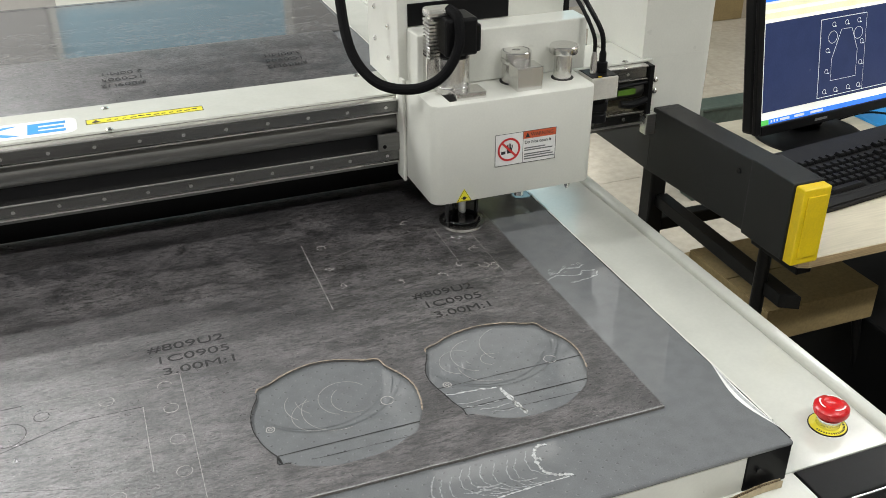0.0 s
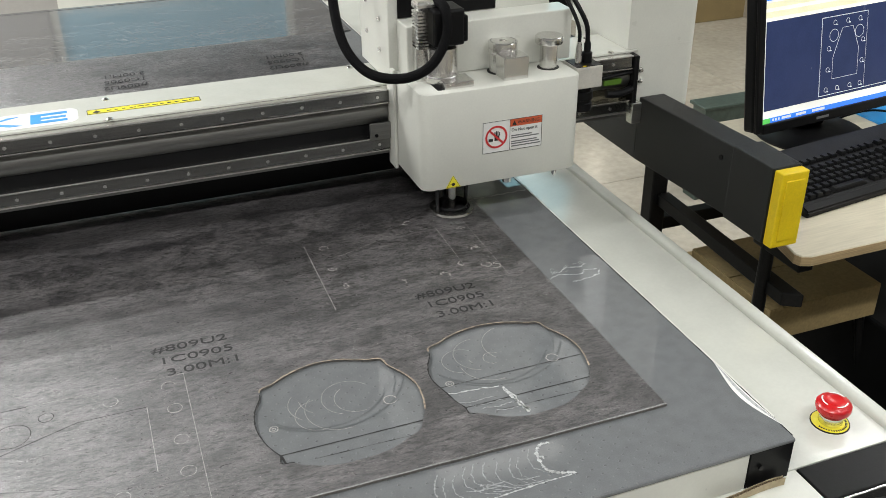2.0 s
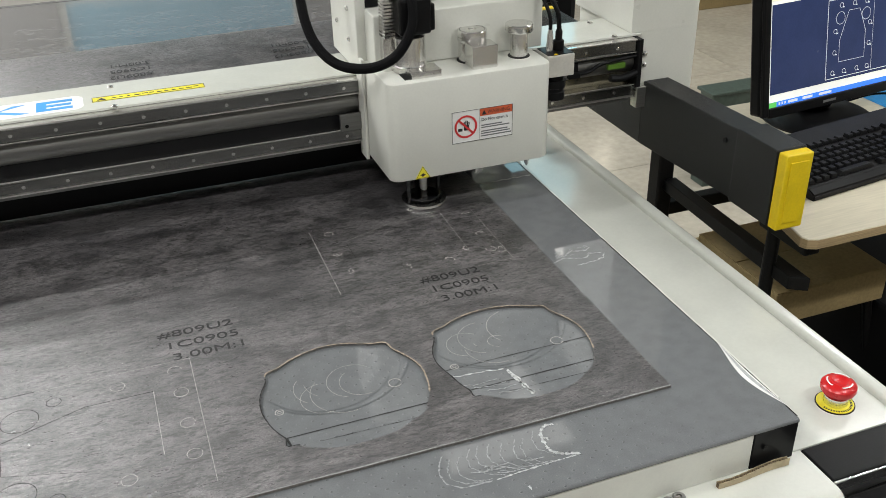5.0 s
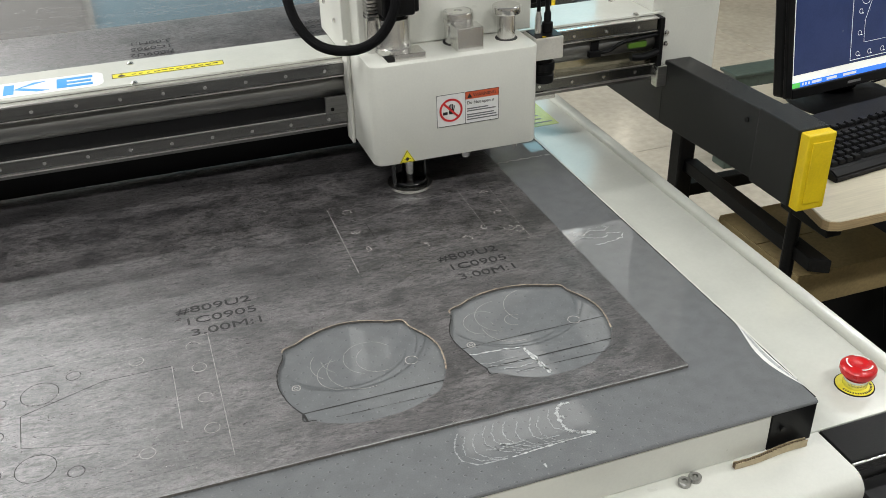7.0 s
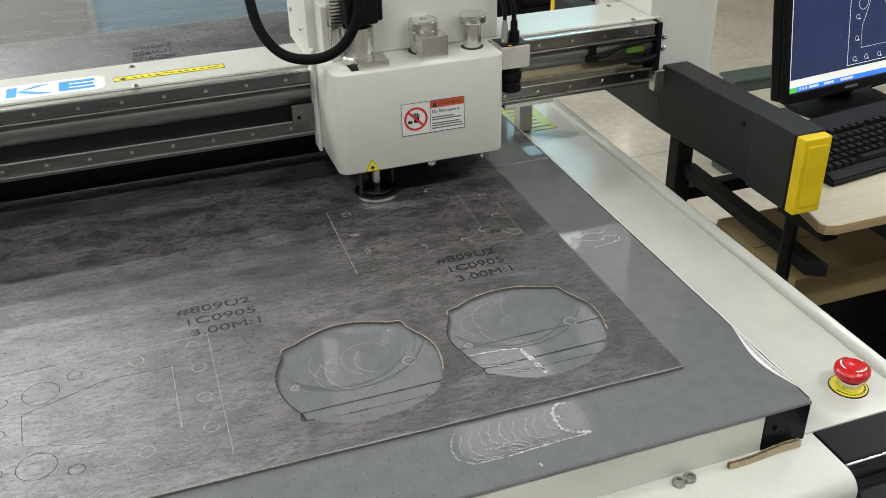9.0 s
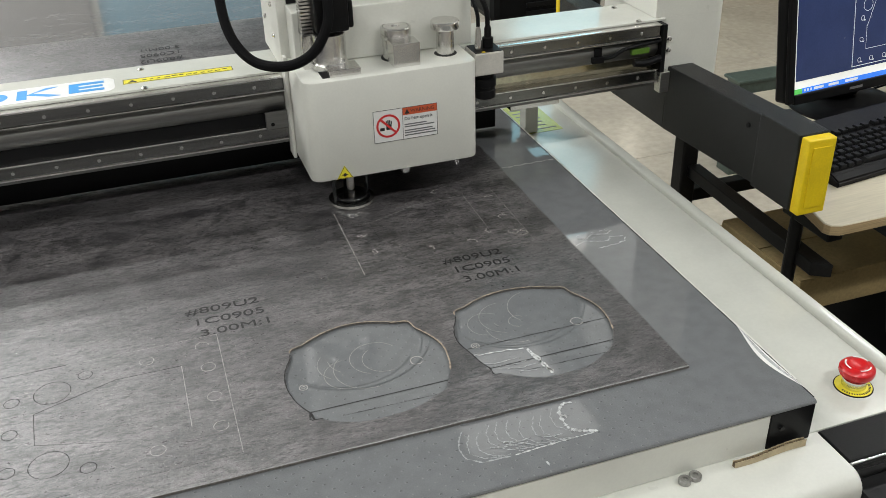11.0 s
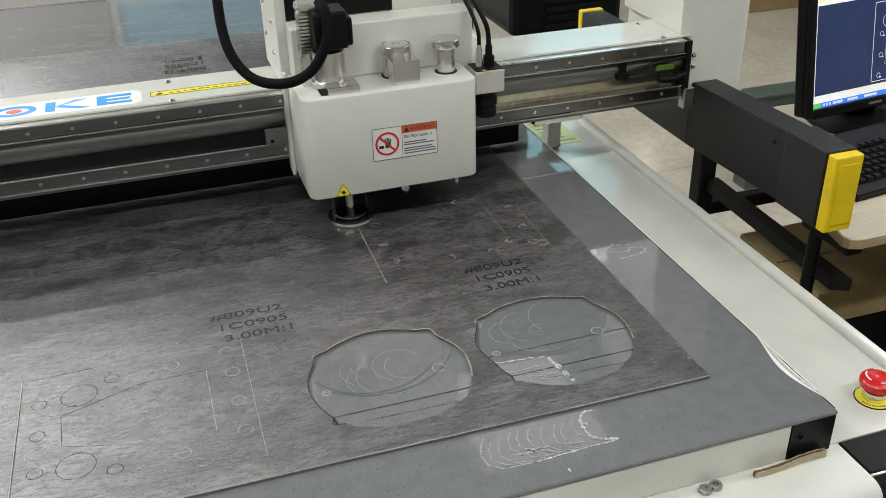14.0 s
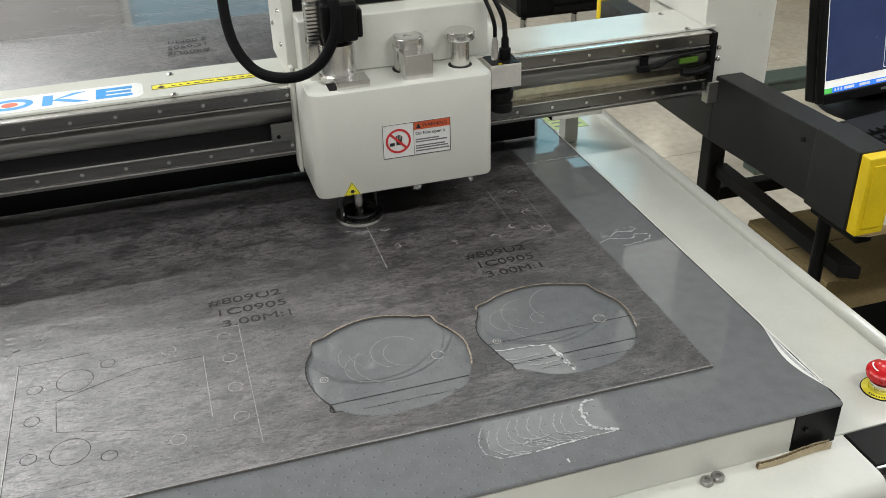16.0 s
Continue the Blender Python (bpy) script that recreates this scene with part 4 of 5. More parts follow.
    part("cable", tube([(0.270, -0.008, 1.028), (0.292, -0.010, 1.026), (0.321, -0.006, 1.030)], 0.0065), BLACK, g)
    part("foot_bracket", box(0.047, 0.137, 0.005, 0.175, 0.9695, 0.9778, 0.001), ALU, g, "aluminium carriage bracket")
    part("foot_shelf", box(0.1372, 0.174, 0.150, 0.192, 0.9695, 0.9776, 0.001), ALU, g)
    part("foot_block", box(0.145, 0.171, 0.163, 0.190, 0.849, 0.9693, 0.001), PLATE, g)
    # black end arm with its yellow bumper
    part("arm", prism([(0.3695, -0.238), (0.4175, -0.238), (0.4030, 0.0157), (0.3530, 0.0157)], 0.885, 1.004, 0.002, 2), BLACK_METAL, g, "black textured steel arm")
    part("arm_back", box(0.3535, 0.4025, 0.0158, 0.36, 0.885, 0.9715, 0.002), BLACK_METAL, g)
    part("arm_rear", box(0.371, 0.423, 0.3605, 0.50, 0.885, 1.004, 0.002), BLACK_METAL, g)
    part("bumper", box(0.3705, 0.4245, 0.5005, 0.520, 0.882, 1.006, 0.004, 3), YELLOW, g, "yellow rubber bumper")
    cap = part("arm_end", box(0.3665, 0.4205, -0.335, -0.2382, 0.8825, 1.0075, 0.002), BLACK_METAL, g)
    part("hole_plug", cyl(0.0045, 0.004, (0.3655, -0.212, 0.977), "x"), BLACK, g)
    bumper = part("bumper", box(0.3690, 0.4180, -0.355, -0.3355, 0.882, 1.006, 0.0025, 3), YELLOW, g, "yellow rubber bumper")
    part("bumper_inset", box(0.377, 0.410, -0.357, -0.3552, 0.894, 0.994, 0.0008), YELLOW, bumper)
    return g


# ---- the cutting head: same zero, slides along the rails ----
def cutting_head():
    h = thing("cutter_carriage", (0, RAIL_Y, 0), "white cutting head with motors and a round presser foot", "cutting head")
    part("side_plate", box(-0.1185, -0.1135, -0.028, 0.004, 0.962, 1.125, 0.001), WHITE, h)
    part("bearing_bracket", box(-0.153, -0.1187, -0.010, -0.005, 1.008, 1.036, 0.001), ALU_DULL, h)
    part("bracket_hole", cyl(0.003, 0.0006, (-0.143, -0.0108, 1.016), "y"), BLACK, h)
    housing = part("carriage_housing", box(-0.119, 0.150, -0.014, 0.135, 1.100, 1.42, 0.002), WHITE, h, "white carriage housing")
    for y, z in ((0.03, 1.142), (0.095, 1.155), (0.03, 1.19), (0.095, 1.205)):
        part("bolt", lathe([(0.0042, 0), (0.004, -0.002), (0.002, -0.0035)], (-0.119, y, z), "x", 14), ALU, housing, "", True)
    part("slot", box(-0.104, 0.056, -0.0165, -0.0142, 1.200, 1.233, 0.001), BLACK, housing)
    # the part that lifts: cover, tool motors, knobs
    cover = part("cover", prism(rounded(-0.113, 0.147, -0.140, -0.0145, 0.016, 6, (1, 1, 0, 0)), 0.967, 1.120, 0.003, 2, lambda e: abs(e.verts[0].co.z - e.verts[1].co.z) < 1e-5), WHITE, h, "white sheet-metal cover", True)
    part("back_box", box(-0.106, 0.166, -0.062, -0.0146, 1.1205, 1.199, 0.002), WHITE, cover)
    # warning label
    def flat(x0, x1, z0, z1, lift=0.0):
        return box(x0, x1, -0.1404 - lift - 0.0002, -0.1402 - lift, z0, z1)
    lab = part("warning_label", flat(-0.0165, 0.0815, 1.0155, 1.0655), PAPER, cover, "white warning label with red sign")
    part("label_header", flat(0.0285, 0.0808, 1.0535, 1.0648, 0.0003), ORANGE_PRINT, cover)
    face = pose(0, -0.1409, 0, 90, 0, 0)
    lettering("warning_text", "WARNING", 0.0076, face @ pose(0.0402, 1.0566, 0), PRINT, cover)
    tri = prism([(0.0312, 1.0553), (0.0388, 1.0553), (0.035, 1.0628)], 0.0006, 0.0009)
    bmesh.ops.transform(tri, matrix=pose(0, -0.1402, 0, 90, 0, 0), verts=tri.verts)
    part("warning_mark", tri, PRINT, cover)
    lettering("label_text", "Do Not open it", 0.0068, face @ pose(0.0305, 1.0455, 0), PRINT, cover)
    for z, a in ((1.0385, 0.034), (1.0350, 0.046), (1.0290, 0.043), (1.0255, 0.047), (1.0215, 0.049)):
        part("print_bar", flat(0.0305, 0.0305 + a, z - 0.0009, z + 0.0009, 0.0003), GREY_PRINT, cover)
    part("label_line", flat(0.0278, 0.0283, 1.0165, 1.0645, 0.0003), PRINT, cover)
    for x0, x1, z0, z1 in ((-0.0165, 0.0815, 1.0155, 1.0161), (-0.0165, 0.0815, 1.0649, 1.0655), (-0.0165, -0.0159, 1.0155, 1.0655), (0.0809, 0.0815, 1.0155, 1.0655)):
        part("label_rim", flat(x0, x1, z0, z1, 0.0005), PRINT, cover)
    ring = ribbon(arc(0.0055, 1.0405, 0.0165, 0, 351, 40), 0.0032, 0.0004, None, 0, True)
    ribbon([(0.0055 - 0.0115, 1.0405 + 0.0115), (0.0055 + 0.0115, 1.0405 - 0.0115)], 0.0032, 0.0005, ring)
    bmesh.ops.transform(ring, matrix=face, verts=ring.verts)
    part("prohibition_ring", ring, RED_PRINT, cover, "red prohibition ring")
    mark = bmesh.new()
    for x, y, w, hh in ((0.0065, 1.0345, 0.008, 0.008), (0.0030, 1.0425, 0.0016, 0.006), (0.0055, 1.0425, 0.0016, 0.0075), (0.0080, 1.0425, 0.0016, 0.007), (0.0105, 1.0425, 0.0016, 0.005), (-0.0035, 1.034, 0.007, 0.0045)):
        join(mark, box(x - w / 2, x + w / 2, y, y + hh, 0.0001, 0.0003))
    bmesh.ops.transform(mark, matrix=face, verts=mark.verts)
    part("sign_pictogram", mark, PRINT, cover)
    tri = prism([(-0.0765, 0.9690), (-0.0525, 0.9690), (-0.0645, 0.9895)], 0.0002, 0.0006)
    bmesh.ops.transform(tri, matrix=face, verts=tri.verts)
    part("triangle_label", tri, YELLOW_STICKER, cover, "yellow triangular warning sticker")
    tri = bmesh.new()
    c = Vector((-0.0645, 0.9745))
    ribbon([(-0.0751, 0.9698), (-0.0539, 0.9698), (-0.0645, 0.9879)], 0.0011, 0.0008, tri, 0, True)
    ribbon(arc(c.x, c.y, 0.0014, 0, 324, 9), 0.0028, 0.0008, tri, 0, True)
    ribbon([(c.x - 0.005, c.y), (c.x + 0.005, c.y)], 0.0007, 0.0008, tri)
    bmesh.ops.transform(tri, matrix=face, verts=tri.verts)
    part("print_mark", tri, PRINT, cover)
    # knife motor on its aluminium post
    ZT = 1.120
    part("slot_shadow", box(-0.082, -0.030, -0.126, -0.060, ZT, ZT + 0.0006), BLACK, cover)
    part("post_base", box(-0.072, -0.026, -0.128, -0.094, ZT, ZT + 0.010, 0.001), ALU, cover)
    part("motor_post", lathe([(0.0265, ZT + 0.001), (0.0265, ZT + 0.009), (0.0245, ZT + 0.011), (0.0245, ZT + 0.052), (0.020, ZT + 0.054)], (-0.060, -0.082, 0), n=48), ALU, cover, "turned aluminium motor post", True)
    part("post_bracket", box(-0.098, -0.062, -0.080, -0.0625, ZT, ZT + 0.060, 0.001), ALU, cover)
    part("motor_flange", lathe([(0.0205, ZT + 0.0535), (0.0205, ZT + 0.059)], (-0.060, -0.083, 0), n=32), BLACK, cover, "", True)
    motor = part("motor_body", box(-0.082, -0.034, -0.113, -0.0625, ZT + 0.059, ZT + 0.112, 0.004), BLACK, cover, "black servo motor")
    part("motor_front", box(-0.0345, -0.026, -0.106, -0.070, ZT + 0.061, ZT + 0.100, 0.003), BLACK, motor)
    part("motor_top", box(-0.100, -0.058, -0.094, -0.063, ZT + 0.108, ZT + 0.122, 0.005), ALU, cover, "grey motor end cap")
    for k in range(11):
        part("cooling_fin", box(-0.098, -0.0825, -0.0905, -0.063, ZT + 0.052 + 0.005 * k, ZT + 0.0550 + 0.005 * k), ALU, motor)
    # second tool: clamp block and knurled knob
    part("hole_rim", cyl(0.0235, 0.0006, (0.042, -0.077, ZT), n=32), BLACK, cover)
    part("clamp_block", box(0.024, 0.064, -0.124, -0.092, ZT, ZT + 0.034, 0.001), ALU, cover, "square aluminium clamp block")
    part("tool_post", cyl(0.0205, 0.029, (0.042, -0.077, ZT), n=36), ALU, cover, "", True)
    knob = lathe([(0.015, 0.0290), (0.0215, 0.0300), (0.0225, 0.0315), (0.0225, 0.0370), (0.0214, 0.0374), (0.0214, 0.0386), (0.0225, 0.0390), (0.0225, 0.0460), (0.0213, 0.0472), (0.006, 0.0472), (0.0058, 0.0460)], (0.042, -0.077, ZT), n=64)
    part("knob", knob, ALU, cover, "knurled aluminium knob", True)
    part("knob_groove", ribbon(arc(0.042, -0.077, 0.0190, 0, 354, 50), 0.0006, ZT + 0.0474, None, 0, True), BLACK, cover)
    # third tool: plain pin with a round head
    part("hole_rim", cyl(0.0170, 0.0006, (0.1145, -0.088, ZT), n=32), BLACK, cover)
    part("tool_pin", cyl(0.0135, 0.040, (0.1145, -0.088, ZT), n=32), ALU, cover, "", True)
    part("pin_head", lathe([(0.014, 0.037), (0.0205, 0.0385), (0.0215, 0.040), (0.0215, 0.0490), (0.0200, 0.0505), (0.004, 0.0505)], (0.1145, -0.088, ZT), n=40), ALU, cover, "round aluminium knob", True)
    # thick black cable loop to the motor
    part("motor_cable", tube([(-0.068, -0.088, 1.240), (-0.064, -0.112, 1.232), (-0.068, -0.124, 1.196), (-0.092, -0.124, 1.158), (-0.128, -0.108, 1.139), (-0.168, -0.070, 1.140), (-0.192, -0.030, 1.172), (-0.195, 0.010, 1.230), (-0.185, 0.04, 1.30), (-0.12, 0.06, 1.38)], 0.0074, 12), CABLE, cover, "thick black braided cable")
    # small tools below the cover
    part("knife_tip", lathe([(0.0075, 0.9665), (0.0075, 0.962), (0.004, 0.959), (0.004, 0.953), (0.0008, 0.948)][::-1], (0.118, -0.118, 0), n=16), ALU, cover, "", True)
    part("knife_collar", box(0.105, 0.131, -0.128, -0.108, 0.9635, 0.9668), RAIL, cover)
    part("wheel_tip", lathe([(0.002, 0.9515), (0.007, 0.953), (0.008, 0.9668)], (0.035, -0.118, 0), n=16), ALU, cover, "", True)
    # vision camera on the right-hand side
    part("camera_plate", box(0.1490, 0.1525, -0.112, -0.020, 0.958, 1.112, 0.0008), PLATE, cover)
    part("plate_bolt", cyl(0.0035, 0.004, (0.1526, -0.100, 0.966), "x", 12), ALU, cover)
    part("plate_gap", box(0.1471, 0.1489, -0.105, -0.030, 0.970, 1.105), BLACK, cover)
    part("status_light", box(0.166, 0.171, -0.108, -0.105, 1.1193, 1.1203), YELLOW, cover)
    cb = part("camera_body", box(0.154, 0.201, -0.108, -0.064, 1.083, 1.118, 0.002), BARE, cover, "bare metal camera body")
    part("camera_top", box(0.156, 0.199, -0.106, -0.066, 1.1182, 1.1192), BLACK, cb)
    part("camera_lens", lathe([(0.013, 1.040), (0.0165, 1.042), (0.0165, 1.054), (0.0152, 1.055), (0.0152, 1.060), (0.0175, 1.061), (0.0175, 1.073), (0.0145, 1.074), (0.0145, 1.0828)], (0.1785, -0.086, 0), n=32), BLACK, cb, "black camera lens", True)
    part("plug", lathe([(0.0055, 1.121), (0.0055, 1.134), (0.0048, 1.135), (0.0048, 1.146), (0.003, 1.156)], (0.167, -0.088, -0.002), n=16), ALU, cb, "", True)
    part("plug", lathe([(0.0085, 1.121), (0.0085, 1.136), (0.0055, 1.138), (0.0055, 1.150), (0.003, 1.156)], (0.184, -0.084, -0.002), n=16), BLACK, cb, "", True)
    part("camera_cable", tube([(0.167, -0.088, 1.150), (0.166, -0.086, 1.175), (0.158, -0.070, 1.205), (0.145, -0.045, 1.235), (0.125, 0.0, 1.262), (0.10, 0.04, 1.28)], 0.0030), BLACK, cover)
    part("camera_cable", tube([(0.184, -0.084, 1.150), (0.182, -0.080, 1.178), (0.170, -0.062, 1.210), (0.155, -0.035, 1.243), (0.13, 0.01, 1.275), (0.10, 0.05, 1.29)], 0.0038), BLACK, cover)
    # presser foot
    foot = part("presser_foot", lathe([(0.012, 0.9072), (0.032, 0.9040), (0.0352, 0.9040), (0.0362, 0.906), (0.0352, 0.9098), (0.030, 0.9105), (0.0265, 0.9085), (0.012, 0.9082)], (-0.046, -0.088, 0), n=48), ALU, h, "round chrome presser foot", True)
    part("foot_rim", ribbon(arc(-0.046, -0.088, 0.0322, 0, 352.5, 48), 0.0062, 0.9109, None, 0, True), ALU, foot)
    part("knife_sleeve", cyl(0.0060, 0.052, (-0.046, -0.088, 0.9085), n=20), STEEL, foot)
    part("foot_cup", lathe([(0.024, 0.9107), (0.0255, 0.9125), (0.0258, 0.9160), (0.0245, 0.9170), (0.0235, 0.9125)], (-0.046, -0.088, 0), n=40), GLASSY, foot, "dark glossy cup of the presser foot", True)
    for a in (15, 95, 195):
        c, d = math.cos(radians(a)), math.sin(radians(a))
        part("foot_rod", tube([(-0.046 + 0.027 * c, -0.088 + 0.027 * d, 0.911), (-0.046 + 0.0285 * c, -0.088 + 0.0285 * d, 0.945), (-0.046 + 0.026 * c, -0.088 + 0.026 * d, 0.972)], 0.0032, 10), GLASSY, foot)
    part("knife_holder", cyl(0.012, 0.020, (-0.046, -0.088, 0.955), n=24), ALU, cover, "", True)
    return h, cover, foot


# ---- the desk beside the machine ----
DESK = 0.80


def desk():
    d = thing("computer_desk", (0, 0, 0), "plywood desk top on a black steel tube frame", "desk")
    part("desk_top", prism([(0.505, 0.375), (0.510, 0.364), (0.525, 0.357), (1.95, 0.357), (1.95, 0.93), (0.615, 0.93)], DESK - 0.020, DESK, 0.0015, 1), PLY, d, "pale plywood top")
    part("top_edge", prism([(0.5045, 0.375), (0.5095, 0.3635), (0.525, 0.3562), (1.951, 0.3562), (1.951, 0.931), (0.6140, 0.931)], DESK - 0.0190, DESK - 0.0025), PLY_EDGE, d)
    part("side_bar", prism([(0.530, 0.412), (0.561, 0.392), (0.574, 0.8448), (0.546, 0.8448)], 0.668, 0.695, 0.002, 2), FRAME_BLACK, d)
    part("back_post", box(0.532, 0.570, 0.845, 0.885, 0.0, 0.779, 0.004), FRAME_BLACK, d)
    part("front_post", cyl(0.0125, 0.779, (0.532, 0.470, 0), n=20), FRAME_BLACK, d)
    part("cross_bar", box(0.555, 1.9, 0.850, 0.880, 0.60, 0.63, 0.003), FRAME_BLACK, d)
    part("top_rail", box(0.520, 0.552, 0.375, 0.50, 0.757, 0.7795, 0.003), FRAME_BLACK, d)
    part("far_post", box(1.86, 1.90, 0.845, 0.885, 0.0, 0.779, 0.004), FRAME_BLACK, d)


def monitor():
    m = thing("computer_monitor", (0, 0, 0), "black flat monitor showing a white outline drawing", "monitor")
    lean = pose(0.712, 0.752, 0.862, -9.5, 0, 6.5)
    W, H = 0.412, 0.258
    def flat(x0, x1, z0, z1, y0, y1, bevel=0.0):
        bm = box(x0, x1, y0, y1, z0, z1, bevel)
        bmesh.ops.transform(bm, matrix=lean, verts=bm.verts)
        return bm
    B = 0.017
    part("back_shell", flat(-B, W + B, -B, H + B, 0.004, 0.034, 0.006), BLACK, m)
    part("bezel", flat(-B, -0.0004, -B, H + B, -0.006, 0.0038, 0.002), BLACK, m)
    part("bezel", flat(W + 0.0004, W + B, -B, H + B, -0.006, 0.0038, 0.002), BLACK, m)
    part("bezel", flat(0, W, -B - 0.004, -0.0004, -0.006, 0.0038, 0.002), BLACK, m)
    part("bezel", flat(0, W, H + 0.0004, H + B, -0.006, 0.0038, 0.002), BLACK, m)
    s = part("screen", flat(0, W, 0, H, 0.000, 0.0035), SCREEN_LIGHT, m, "lit screen with a dark drawing area")
    part("drawing_area", flat(0.006, W, 0.026, 0.206, -0.0006, -0.0002), SCREEN, s)
    part("task_bar", flat(0, W, 0, 0.0105, -0.0006, -0.0002), SCREEN_BLUE, s)
    part("start_button", flat(0, 0.024, 0, 0.0105, -0.0010, -0.0007), SCREEN_GREEN, s)
    for x0, x1 in ((0.030, 0.034), (0.038, 0.042), (0.046, 0.050), (0.056, 0.082), (0.096, 0.124), (0.142, 0.178)):
        part("task_button", flat(x0, x1, 0.003, 0.008, -0.0010, -0.0007), SCREEN_LINE, s)
    part("tool_bar", flat(0.004, W, 0.213, 0.225, -0.0006, -0.0002), SCREEN_YELLOW, s)
    part("tool_bar", flat(0.004, W, 0.232, 0.243, -0.0006, -0.0002), SCREEN_YELLOW, s)
    part("menu_bar", flat(0, W, 0.247, H, -0.0006, -0.0002), SCREEN_BLUE, s)
    def line(points, w=0.0011, closed=False):
        bm = ribbon(points, w, 0.0012, None, 0, closed)
        bmesh.ops.transform(bm, matrix=lean @ pose(0, 0, 0, 90, 0, 0), verts=bm.verts)
        part("drawn_line", bm, SCREEN_LINE, s)
    x0, y0, x1, y1 = 0.158, 0.032, 0.290, 0.194
    line([(x0, y0), (x0, y1)], 0.0014)
    line([(x0, y1), (x1, y1)], 0.0014)
    line([(x1, y1), (x1, y0)], 0.0007)
    line([(x0, y0), (W, y0 + 0.001)], 0.0012)
    px = lambda u, v: (x0 + u * (x1 - x0), y0 + v * (y1 - y0))
    line([px(*q) for q in ((0.45, 0.84), (0.68, 0.84), (0.83, 0.55), (0.83, 0.20), (0.27, 0.20), (0.27, 0.48))], 0.0010, True)
    for u, v, r in ((0.27, 0.76, 0.0125), (0.83, 0.76, 0.0125)):
        line(arc(*px(u, v), r, 0, 345, 24), 0.0009, True)
    for u, v in ((0.28, 0.92), (0.56, 0.92), (0.83, 0.92), (0.17, 0.60), (0.92, 0.64), (0.17, 0.33), (0.92, 0.37), (0.15, 0.07), (0.40, 0.07), (0.68, 0.07), (0.91, 0.07)):
        line(arc(*px(u, v), 0.0047, 0, 330, 12), 0.0009, True)
        c = px(u, v)
        line([(c[0] + 0.003, c[1] - 0.0045), (c[0] + 0.008, c[1] - 0.0045)], 0.0020)
    # brand plate as a plain bar
    part("name_bar", flat(0.150, 0.186, -0.0135, -0.0085, -0.0066, -0.0061), GREY_PRINT, m)
    neck = box(0.845, 0.925, 0.800, 0.826, DESK + 0.016, 0.885, 0.006)
    part("neck", neck, BLACK, m)
    part("base", lathe([(0.118, 0), (0.120, 0.004), (0.110, 0.011), (0.05, 0.0155)], (0.885, 0.795, DESK), n=48), BLACK, m, "round glossy base", True)


def keyboard():
    k = thing("keyboard", (0.608, 0.470, DESK), "black full-size computer keyboard on the desk", "keyboard")
    k.rotation_euler = (0, 0, radians(7.5))
    pr = [(0.0, 0.0), (0.0, 0.012), (0.018, 0.020), (0.165, 0.028), (0.205, 0.030), (0.208, 0.0)]
    bm = bmesh.new()
    rows = [[bm.verts.new((x, y, z)) for y, z in pr] for x in (0.0, 0.46)]
    for i in range(len(pr)):
        bm.faces.new((rows[0][i], rows[0][(i + 1) % 6], rows[1][(i + 1) % 6], rows[1][i]))
    bm.faces.new(rows[0])
    bm.faces.new(list(reversed(rows[1])))
    bmesh.ops.recalc_face_normals(bm, faces=bm.faces)
    bmesh.ops.bevel(bm, geom=bm.edges[:], offset=0.003, segments=2, affect="EDGES")
    part("case", bm, BLACK, k)
    cap = bmesh.new()
    bmesh.ops.create_cube(cap, size=1, matrix=Matrix.LocRotScale((0, 0, 0.004), None, (0.0165, 0.0165, 0.008)))
    top = [v for v in cap.verts if v.co.z > 0.004]
    bmesh.ops.scale(cap, vec=(0.76, 0.76, 1), verts=top)
    bmesh.ops.bevel(cap, geom=cap.edges[:], offset=0.001, segments=1, affect="EDGES")
    first = part("key", cap, BLACK, k)
    first.location = (0.018, 0.032, 0.0205)
    for r in range(6):
        y = 0.032 + 0.0195 * r + (0.008 if r == 5 else 0)
        x = 0.018
        c = 0
        while x < 0.445:
            if (r, c) != (0, 0):
                wide = r == 0 and c == 4
                o = first.copy()
                scene.collection.objects.link(o)
                o.location = (x + (0.04 if wide else 0), y, 0.0205 + 0.0011 * r)
                o.scale = (5.8 if wide else 1, 1, 1)
                x += 0.092 if wide else 0
            if not (r == 5 and c in (0, 4, 9)) and c not in (14, 17):
                x += 0.0192
            else:
                x += 0.028
            c += 1


def folder():
    f = thing("printed_folder", (1.06, 0.79, DESK), "blue and violet printed folder on the desk", "folder")
    part("cover_sheet", box(0, 0.22, -0.08, 0.16, 0, 0.006, 0.001), BLUE, f)
    part("band", box(0.01, 0.2, -0.075, -0.03, 0.0062, 0.0068), PAPER, f)
    part("mouse_cable", tube([(-0.06, 0.05, 0.004), (-0.02, 0.01, 0.03), (0.01, -0.04, 0.035), (0.03, -0.09, 0.01), (0.10, -0.14, 0.004)], 0.0025), BLACK, f)


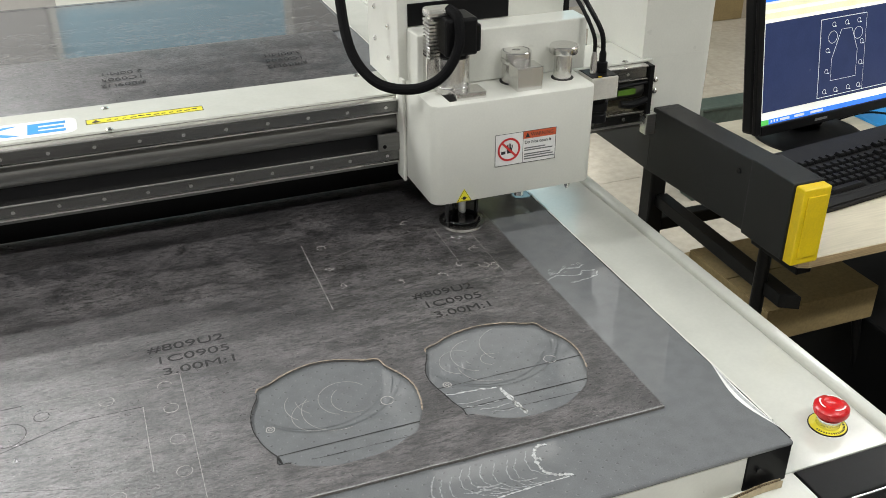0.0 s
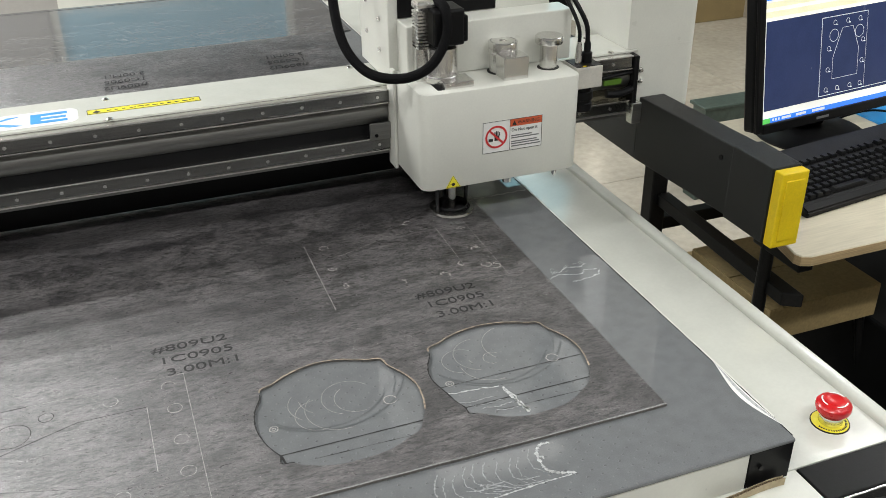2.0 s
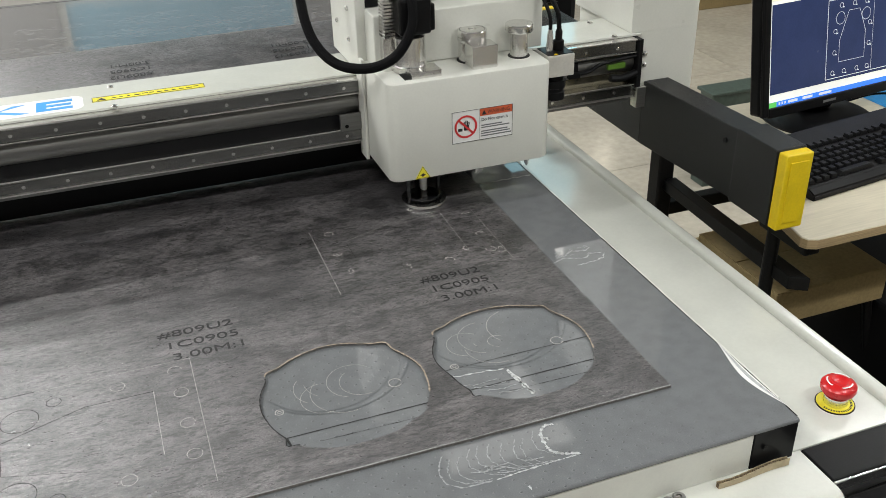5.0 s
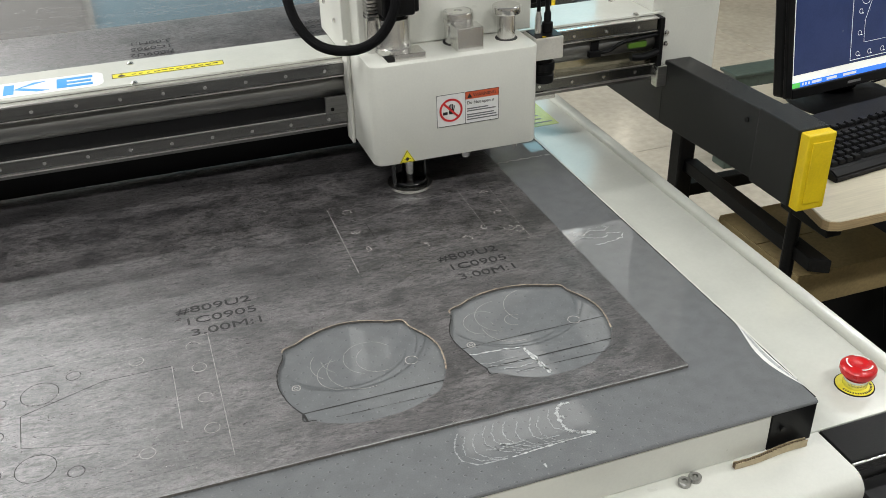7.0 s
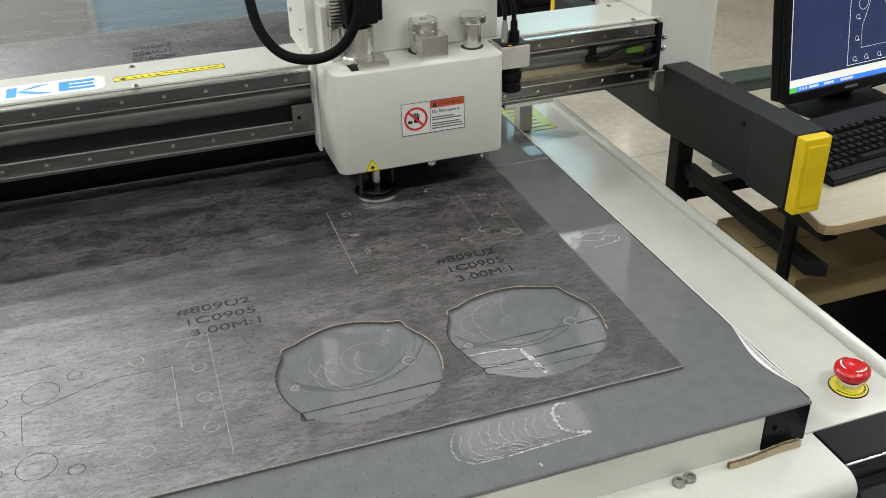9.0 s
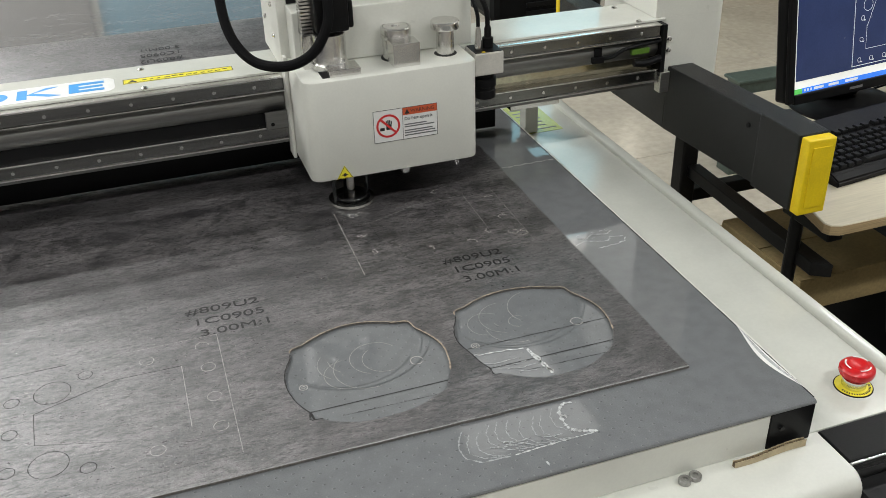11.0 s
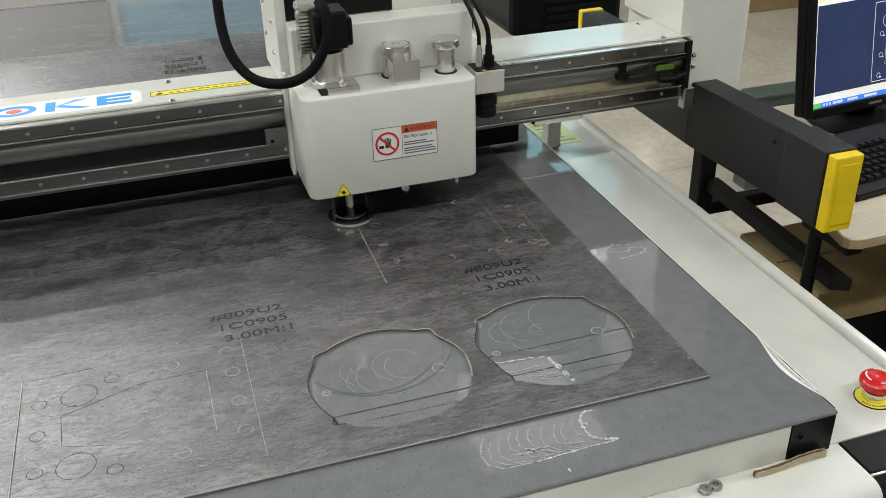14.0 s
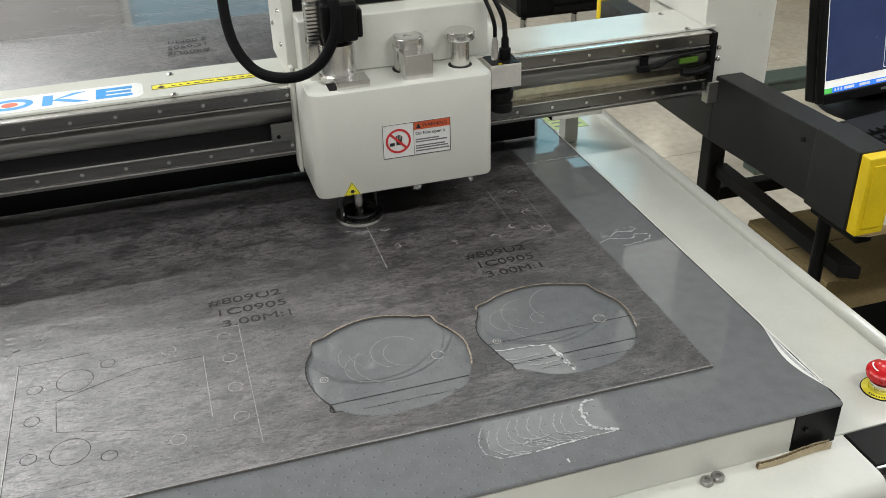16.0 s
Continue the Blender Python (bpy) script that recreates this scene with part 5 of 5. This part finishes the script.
def cardboard_box():
    b = thing("cardboard_box", (0.75, 0.655, 0.498), "closed brown cardboard box under the desk", "box")
    part("carton", box(-0.138, 0.138, -0.135, 0.135, 0.0, 0.074, 0.003), CARD, b)
    part("lid_flap", box(-0.137, 0.137, -0.134, -0.002, 0.0742, 0.0765, 0.0006), CARD, b)
    part("lid_flap", box(-0.137, 0.137, 0.002, 0.134, 0.0742, 0.0765, 0.0006), CARD, b)
    c = thing("cardboard_box", (0.80, 1.06, 0.0), "large brown cardboard carton on the floor", "box")
    part("carton", box(0.08, 0.42, -0.13, 0.13, 0.0, 0.30, 0.004), CARD, c)
    part("lid_flap", box(0.082, 0.418, -0.128, 0.03, 0.3002, 0.303, 0.0006), CARD, c)
    s = thing("stool", (0.78, 0.66, 0), "black steel stool carrying a cardboard box", "stool")
    part("seat", box(-0.12, 0.15, -0.10, 0.12, 0.470, 0.4978, 0.006), BLACK, s)
    for x, y in ((-0.10, -0.08), (0.13, -0.08), (-0.10, 0.10), (0.13, 0.10)):
        part("leg", tube([(x, y, 0.47), (x * 1.25, y * 1.3, 0.25), (x * 1.5, y * 1.6, 0.0)], 0.011), FRAME_BLACK, s)


def clutter():
    c = thing("computer_case", (1.02, 0.52, 0.0), "black computer case standing under the desk", "computer case")
    part("shell", box(-0.10, 0.42, -0.16, 0.30, 0.02, 0.46, 0.008), BLACK, c)
    part("front_grille", box(-0.08, 0.40, -0.165, -0.1602, 0.08, 0.40, 0.002), FRAME_BLACK, c)
    for x in (-0.06, 0.36):
        part("foot", box(x, x + 0.03, -0.14, 0.28, 0, 0.0198), BLACK, c)
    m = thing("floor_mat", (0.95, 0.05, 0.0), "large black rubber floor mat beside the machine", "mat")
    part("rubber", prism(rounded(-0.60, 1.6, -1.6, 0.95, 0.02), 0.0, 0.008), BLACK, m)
    e = thing("equipment_cart", (0.52, 1.62, 0.0), "black equipment cart behind the machine", "cart")
    part("frame", box(-0.19, 0.12, -0.18, 0.2, 0.86, 1.02, 0.02), BLACK, e)
    for x, y in ((-0.17, -0.16), (-0.03, -0.16), (-0.17, 0.18), (-0.03, 0.18)):
        part("leg", cyl(0.008, 0.80, (x, y, 0.0601)), ALU, e)
    part("top_tray", box(-0.20, 0.13, -0.19, 0.21, 1.0202, 1.045, 0.006), FRAME_BLACK, e)
    for k in range(6):
        part("vent_slat", box(-0.10, 0.06, -0.186, -0.1802, 0.875 + 0.022 * k, 0.887 + 0.022 * k, 0.001), FRAME_BLACK, e)
    for x in (-0.19, -0.05):
        part("castor", cyl(0.03, 0.04, (x, -0.16, 0.03), "x"), FRAME_BLACK, e)
    k = thing("crate", (3.25, 4.25, 0.0), "brown cardboard crate on the floor", "crate")
    part("carton", box(-0.4, 0.4, -0.25, 0.4, 0.0, 0.85, 0.005), CARD, k)
    part("tape", box(-0.03, 0.03, -0.2515, -0.2502, 0.0, 0.85), BEIGE, k)
    p = thing("floor_rail", (1.55, 2.0, 0.0), "dark green painted steel floor rail", "rail")
    part("bar", box(-0.06, 0.9, -0.04, 0.04, 0.0, 0.36, 0.004), GREEN, p)
    part("cap", box(-0.07, 0.91, -0.05, 0.05, 0.3602, 0.372, 0.003), GREEN, p)


def cardboard_strip():
    b = thing("cardboard_strip", (0.0412, -0.1085, 0.8455), "torn strip of corrugated cardboard on the deck", "cardboard")
    b.rotation_euler = (0, 0, radians(1.5))
    def board(y0, y1, z1):
        bm = box(-0.047, 0.047, y0, y1, 0, z1)
        bmesh.ops.subdivide_edges(bm, edges=[e for e in bm.edges if abs(e.verts[0].co.x - e.verts[1].co.x) > 0.05], cuts=24)
        for v in bm.verts:
            v.co.y += 0.0012 * math.sin(v.co.x * 60)
            if v.co.z > 0.002:
                v.co.z += 0.0012 * math.sin(v.co.x * 47) + random.uniform(-0.0004, 0.0004)
        return bm
    part("liner", board(-0.0026, -0.0020, 0.0085), CARD_LIGHT, b)
    part("liner", board(0.0019, 0.0024, 0.0080), CARD_LIGHT, b)
    part("core", board(-0.0019, 0.0018, 0.0066), CARD_DARK, b)
    bm = bmesh.new()
    n = 150
    low, top = [], []
    for i in range(n):
        x = -0.046 + 0.092 * i / (n - 1)
        yy = 0.0016 * math.sin(x * 1100) + 0.0012 * math.sin(x * 60)
        low.append(bm.verts.new((x, yy, 0.004)))
        top.append(bm.verts.new((x, yy, 0.0080 + 0.0012 * math.sin(x * 47))))
    for i in range(n - 1):
        bm.faces.new((low[i], low[i + 1], top[i + 1], top[i]))
    bmesh.ops.solidify(bm, geom=bm.faces[:], thickness=0.0005)
    part("flute", bm, CARD_LIGHT, b)


hall()
wall_panel()
ceiling_lamps()
cutting_table()
stop_button()
sheet, thick = gasket_sheet()
sheet_marks(sheet, thick)
belt_marks()
rear_film()
belt_reflections()
gantry_ob = gantry()
head_ob, cover_ob, foot_ob = cutting_head()
desk()
monitor()
keyboard()
folder()
cardboard_box()
clutter()
info_sticker()
deck_hardware()
cardboard_strip()


# ---- what moves ----
def motions():
    # seconds, head along the rails, gantry along the table
    rows = [
        (0, 0.0003, 0.0006), (0.5, 0.0003, 0.0137), (1, 0.0003, 0.0268), (1.5, 0.0003, 0.0396), (2, 0, 0.0510), (2.2, 0, 0.0530),
        (2.5, -0.0002, 0.0530), (2.9, -0.0008, 0.0530), (3, -0.0030, 0.0530), (3.5, -0.0157, 0.0530), (4, -0.0287, 0.0530), (6.5, -0.0950, 0.0535),
        (7, -0.1085, 0.0538), (7.5, -0.1220, 0.0538), (8, -0.1347, 0.0538), (8.5, -0.1477, 0.0538), (9, -0.1610, 0.0538), (11.5, -0.2268, 0.0538),
        (12, -0.2398, 0.0538), (12.5, -0.2515, 0.0538), (12.7, -0.2535, 0.0538), (13, -0.2537, 0.0535), (13.4, -0.2537, 0.0530), (13.5, -0.2537, 0.0515),
        (14, -0.2537, 0.0385), (14.5, -0.2540, 0.0254), (15, -0.2540, 0.0118), (15.5, -0.2540, -0.0002), (16, -0.2540, -0.0125)]
    walk(gantry_ob, [(t, pose(0, RAIL_Y + y, 0)) for t, x, y in rows])
    walk(head_ob, [(t, pose(x, RAIL_Y + y, 0)) for t, x, y in rows])
    lifts = ((0, 0), (2.15, 0), (2.45, 0.016), (2.55, 0.016), (2.8, 0), (12.65, 0), (12.95, 0.0155), (13.05, 0.0155), (13.3, 0), (16, 0))
    walk(cover_ob, [(t, pose(0, 0, z)) for t, z in lifts])
    walk(foot_ob, [(t, pose(0, 0, z * 0.35)) for t, z in lifts])


motions()
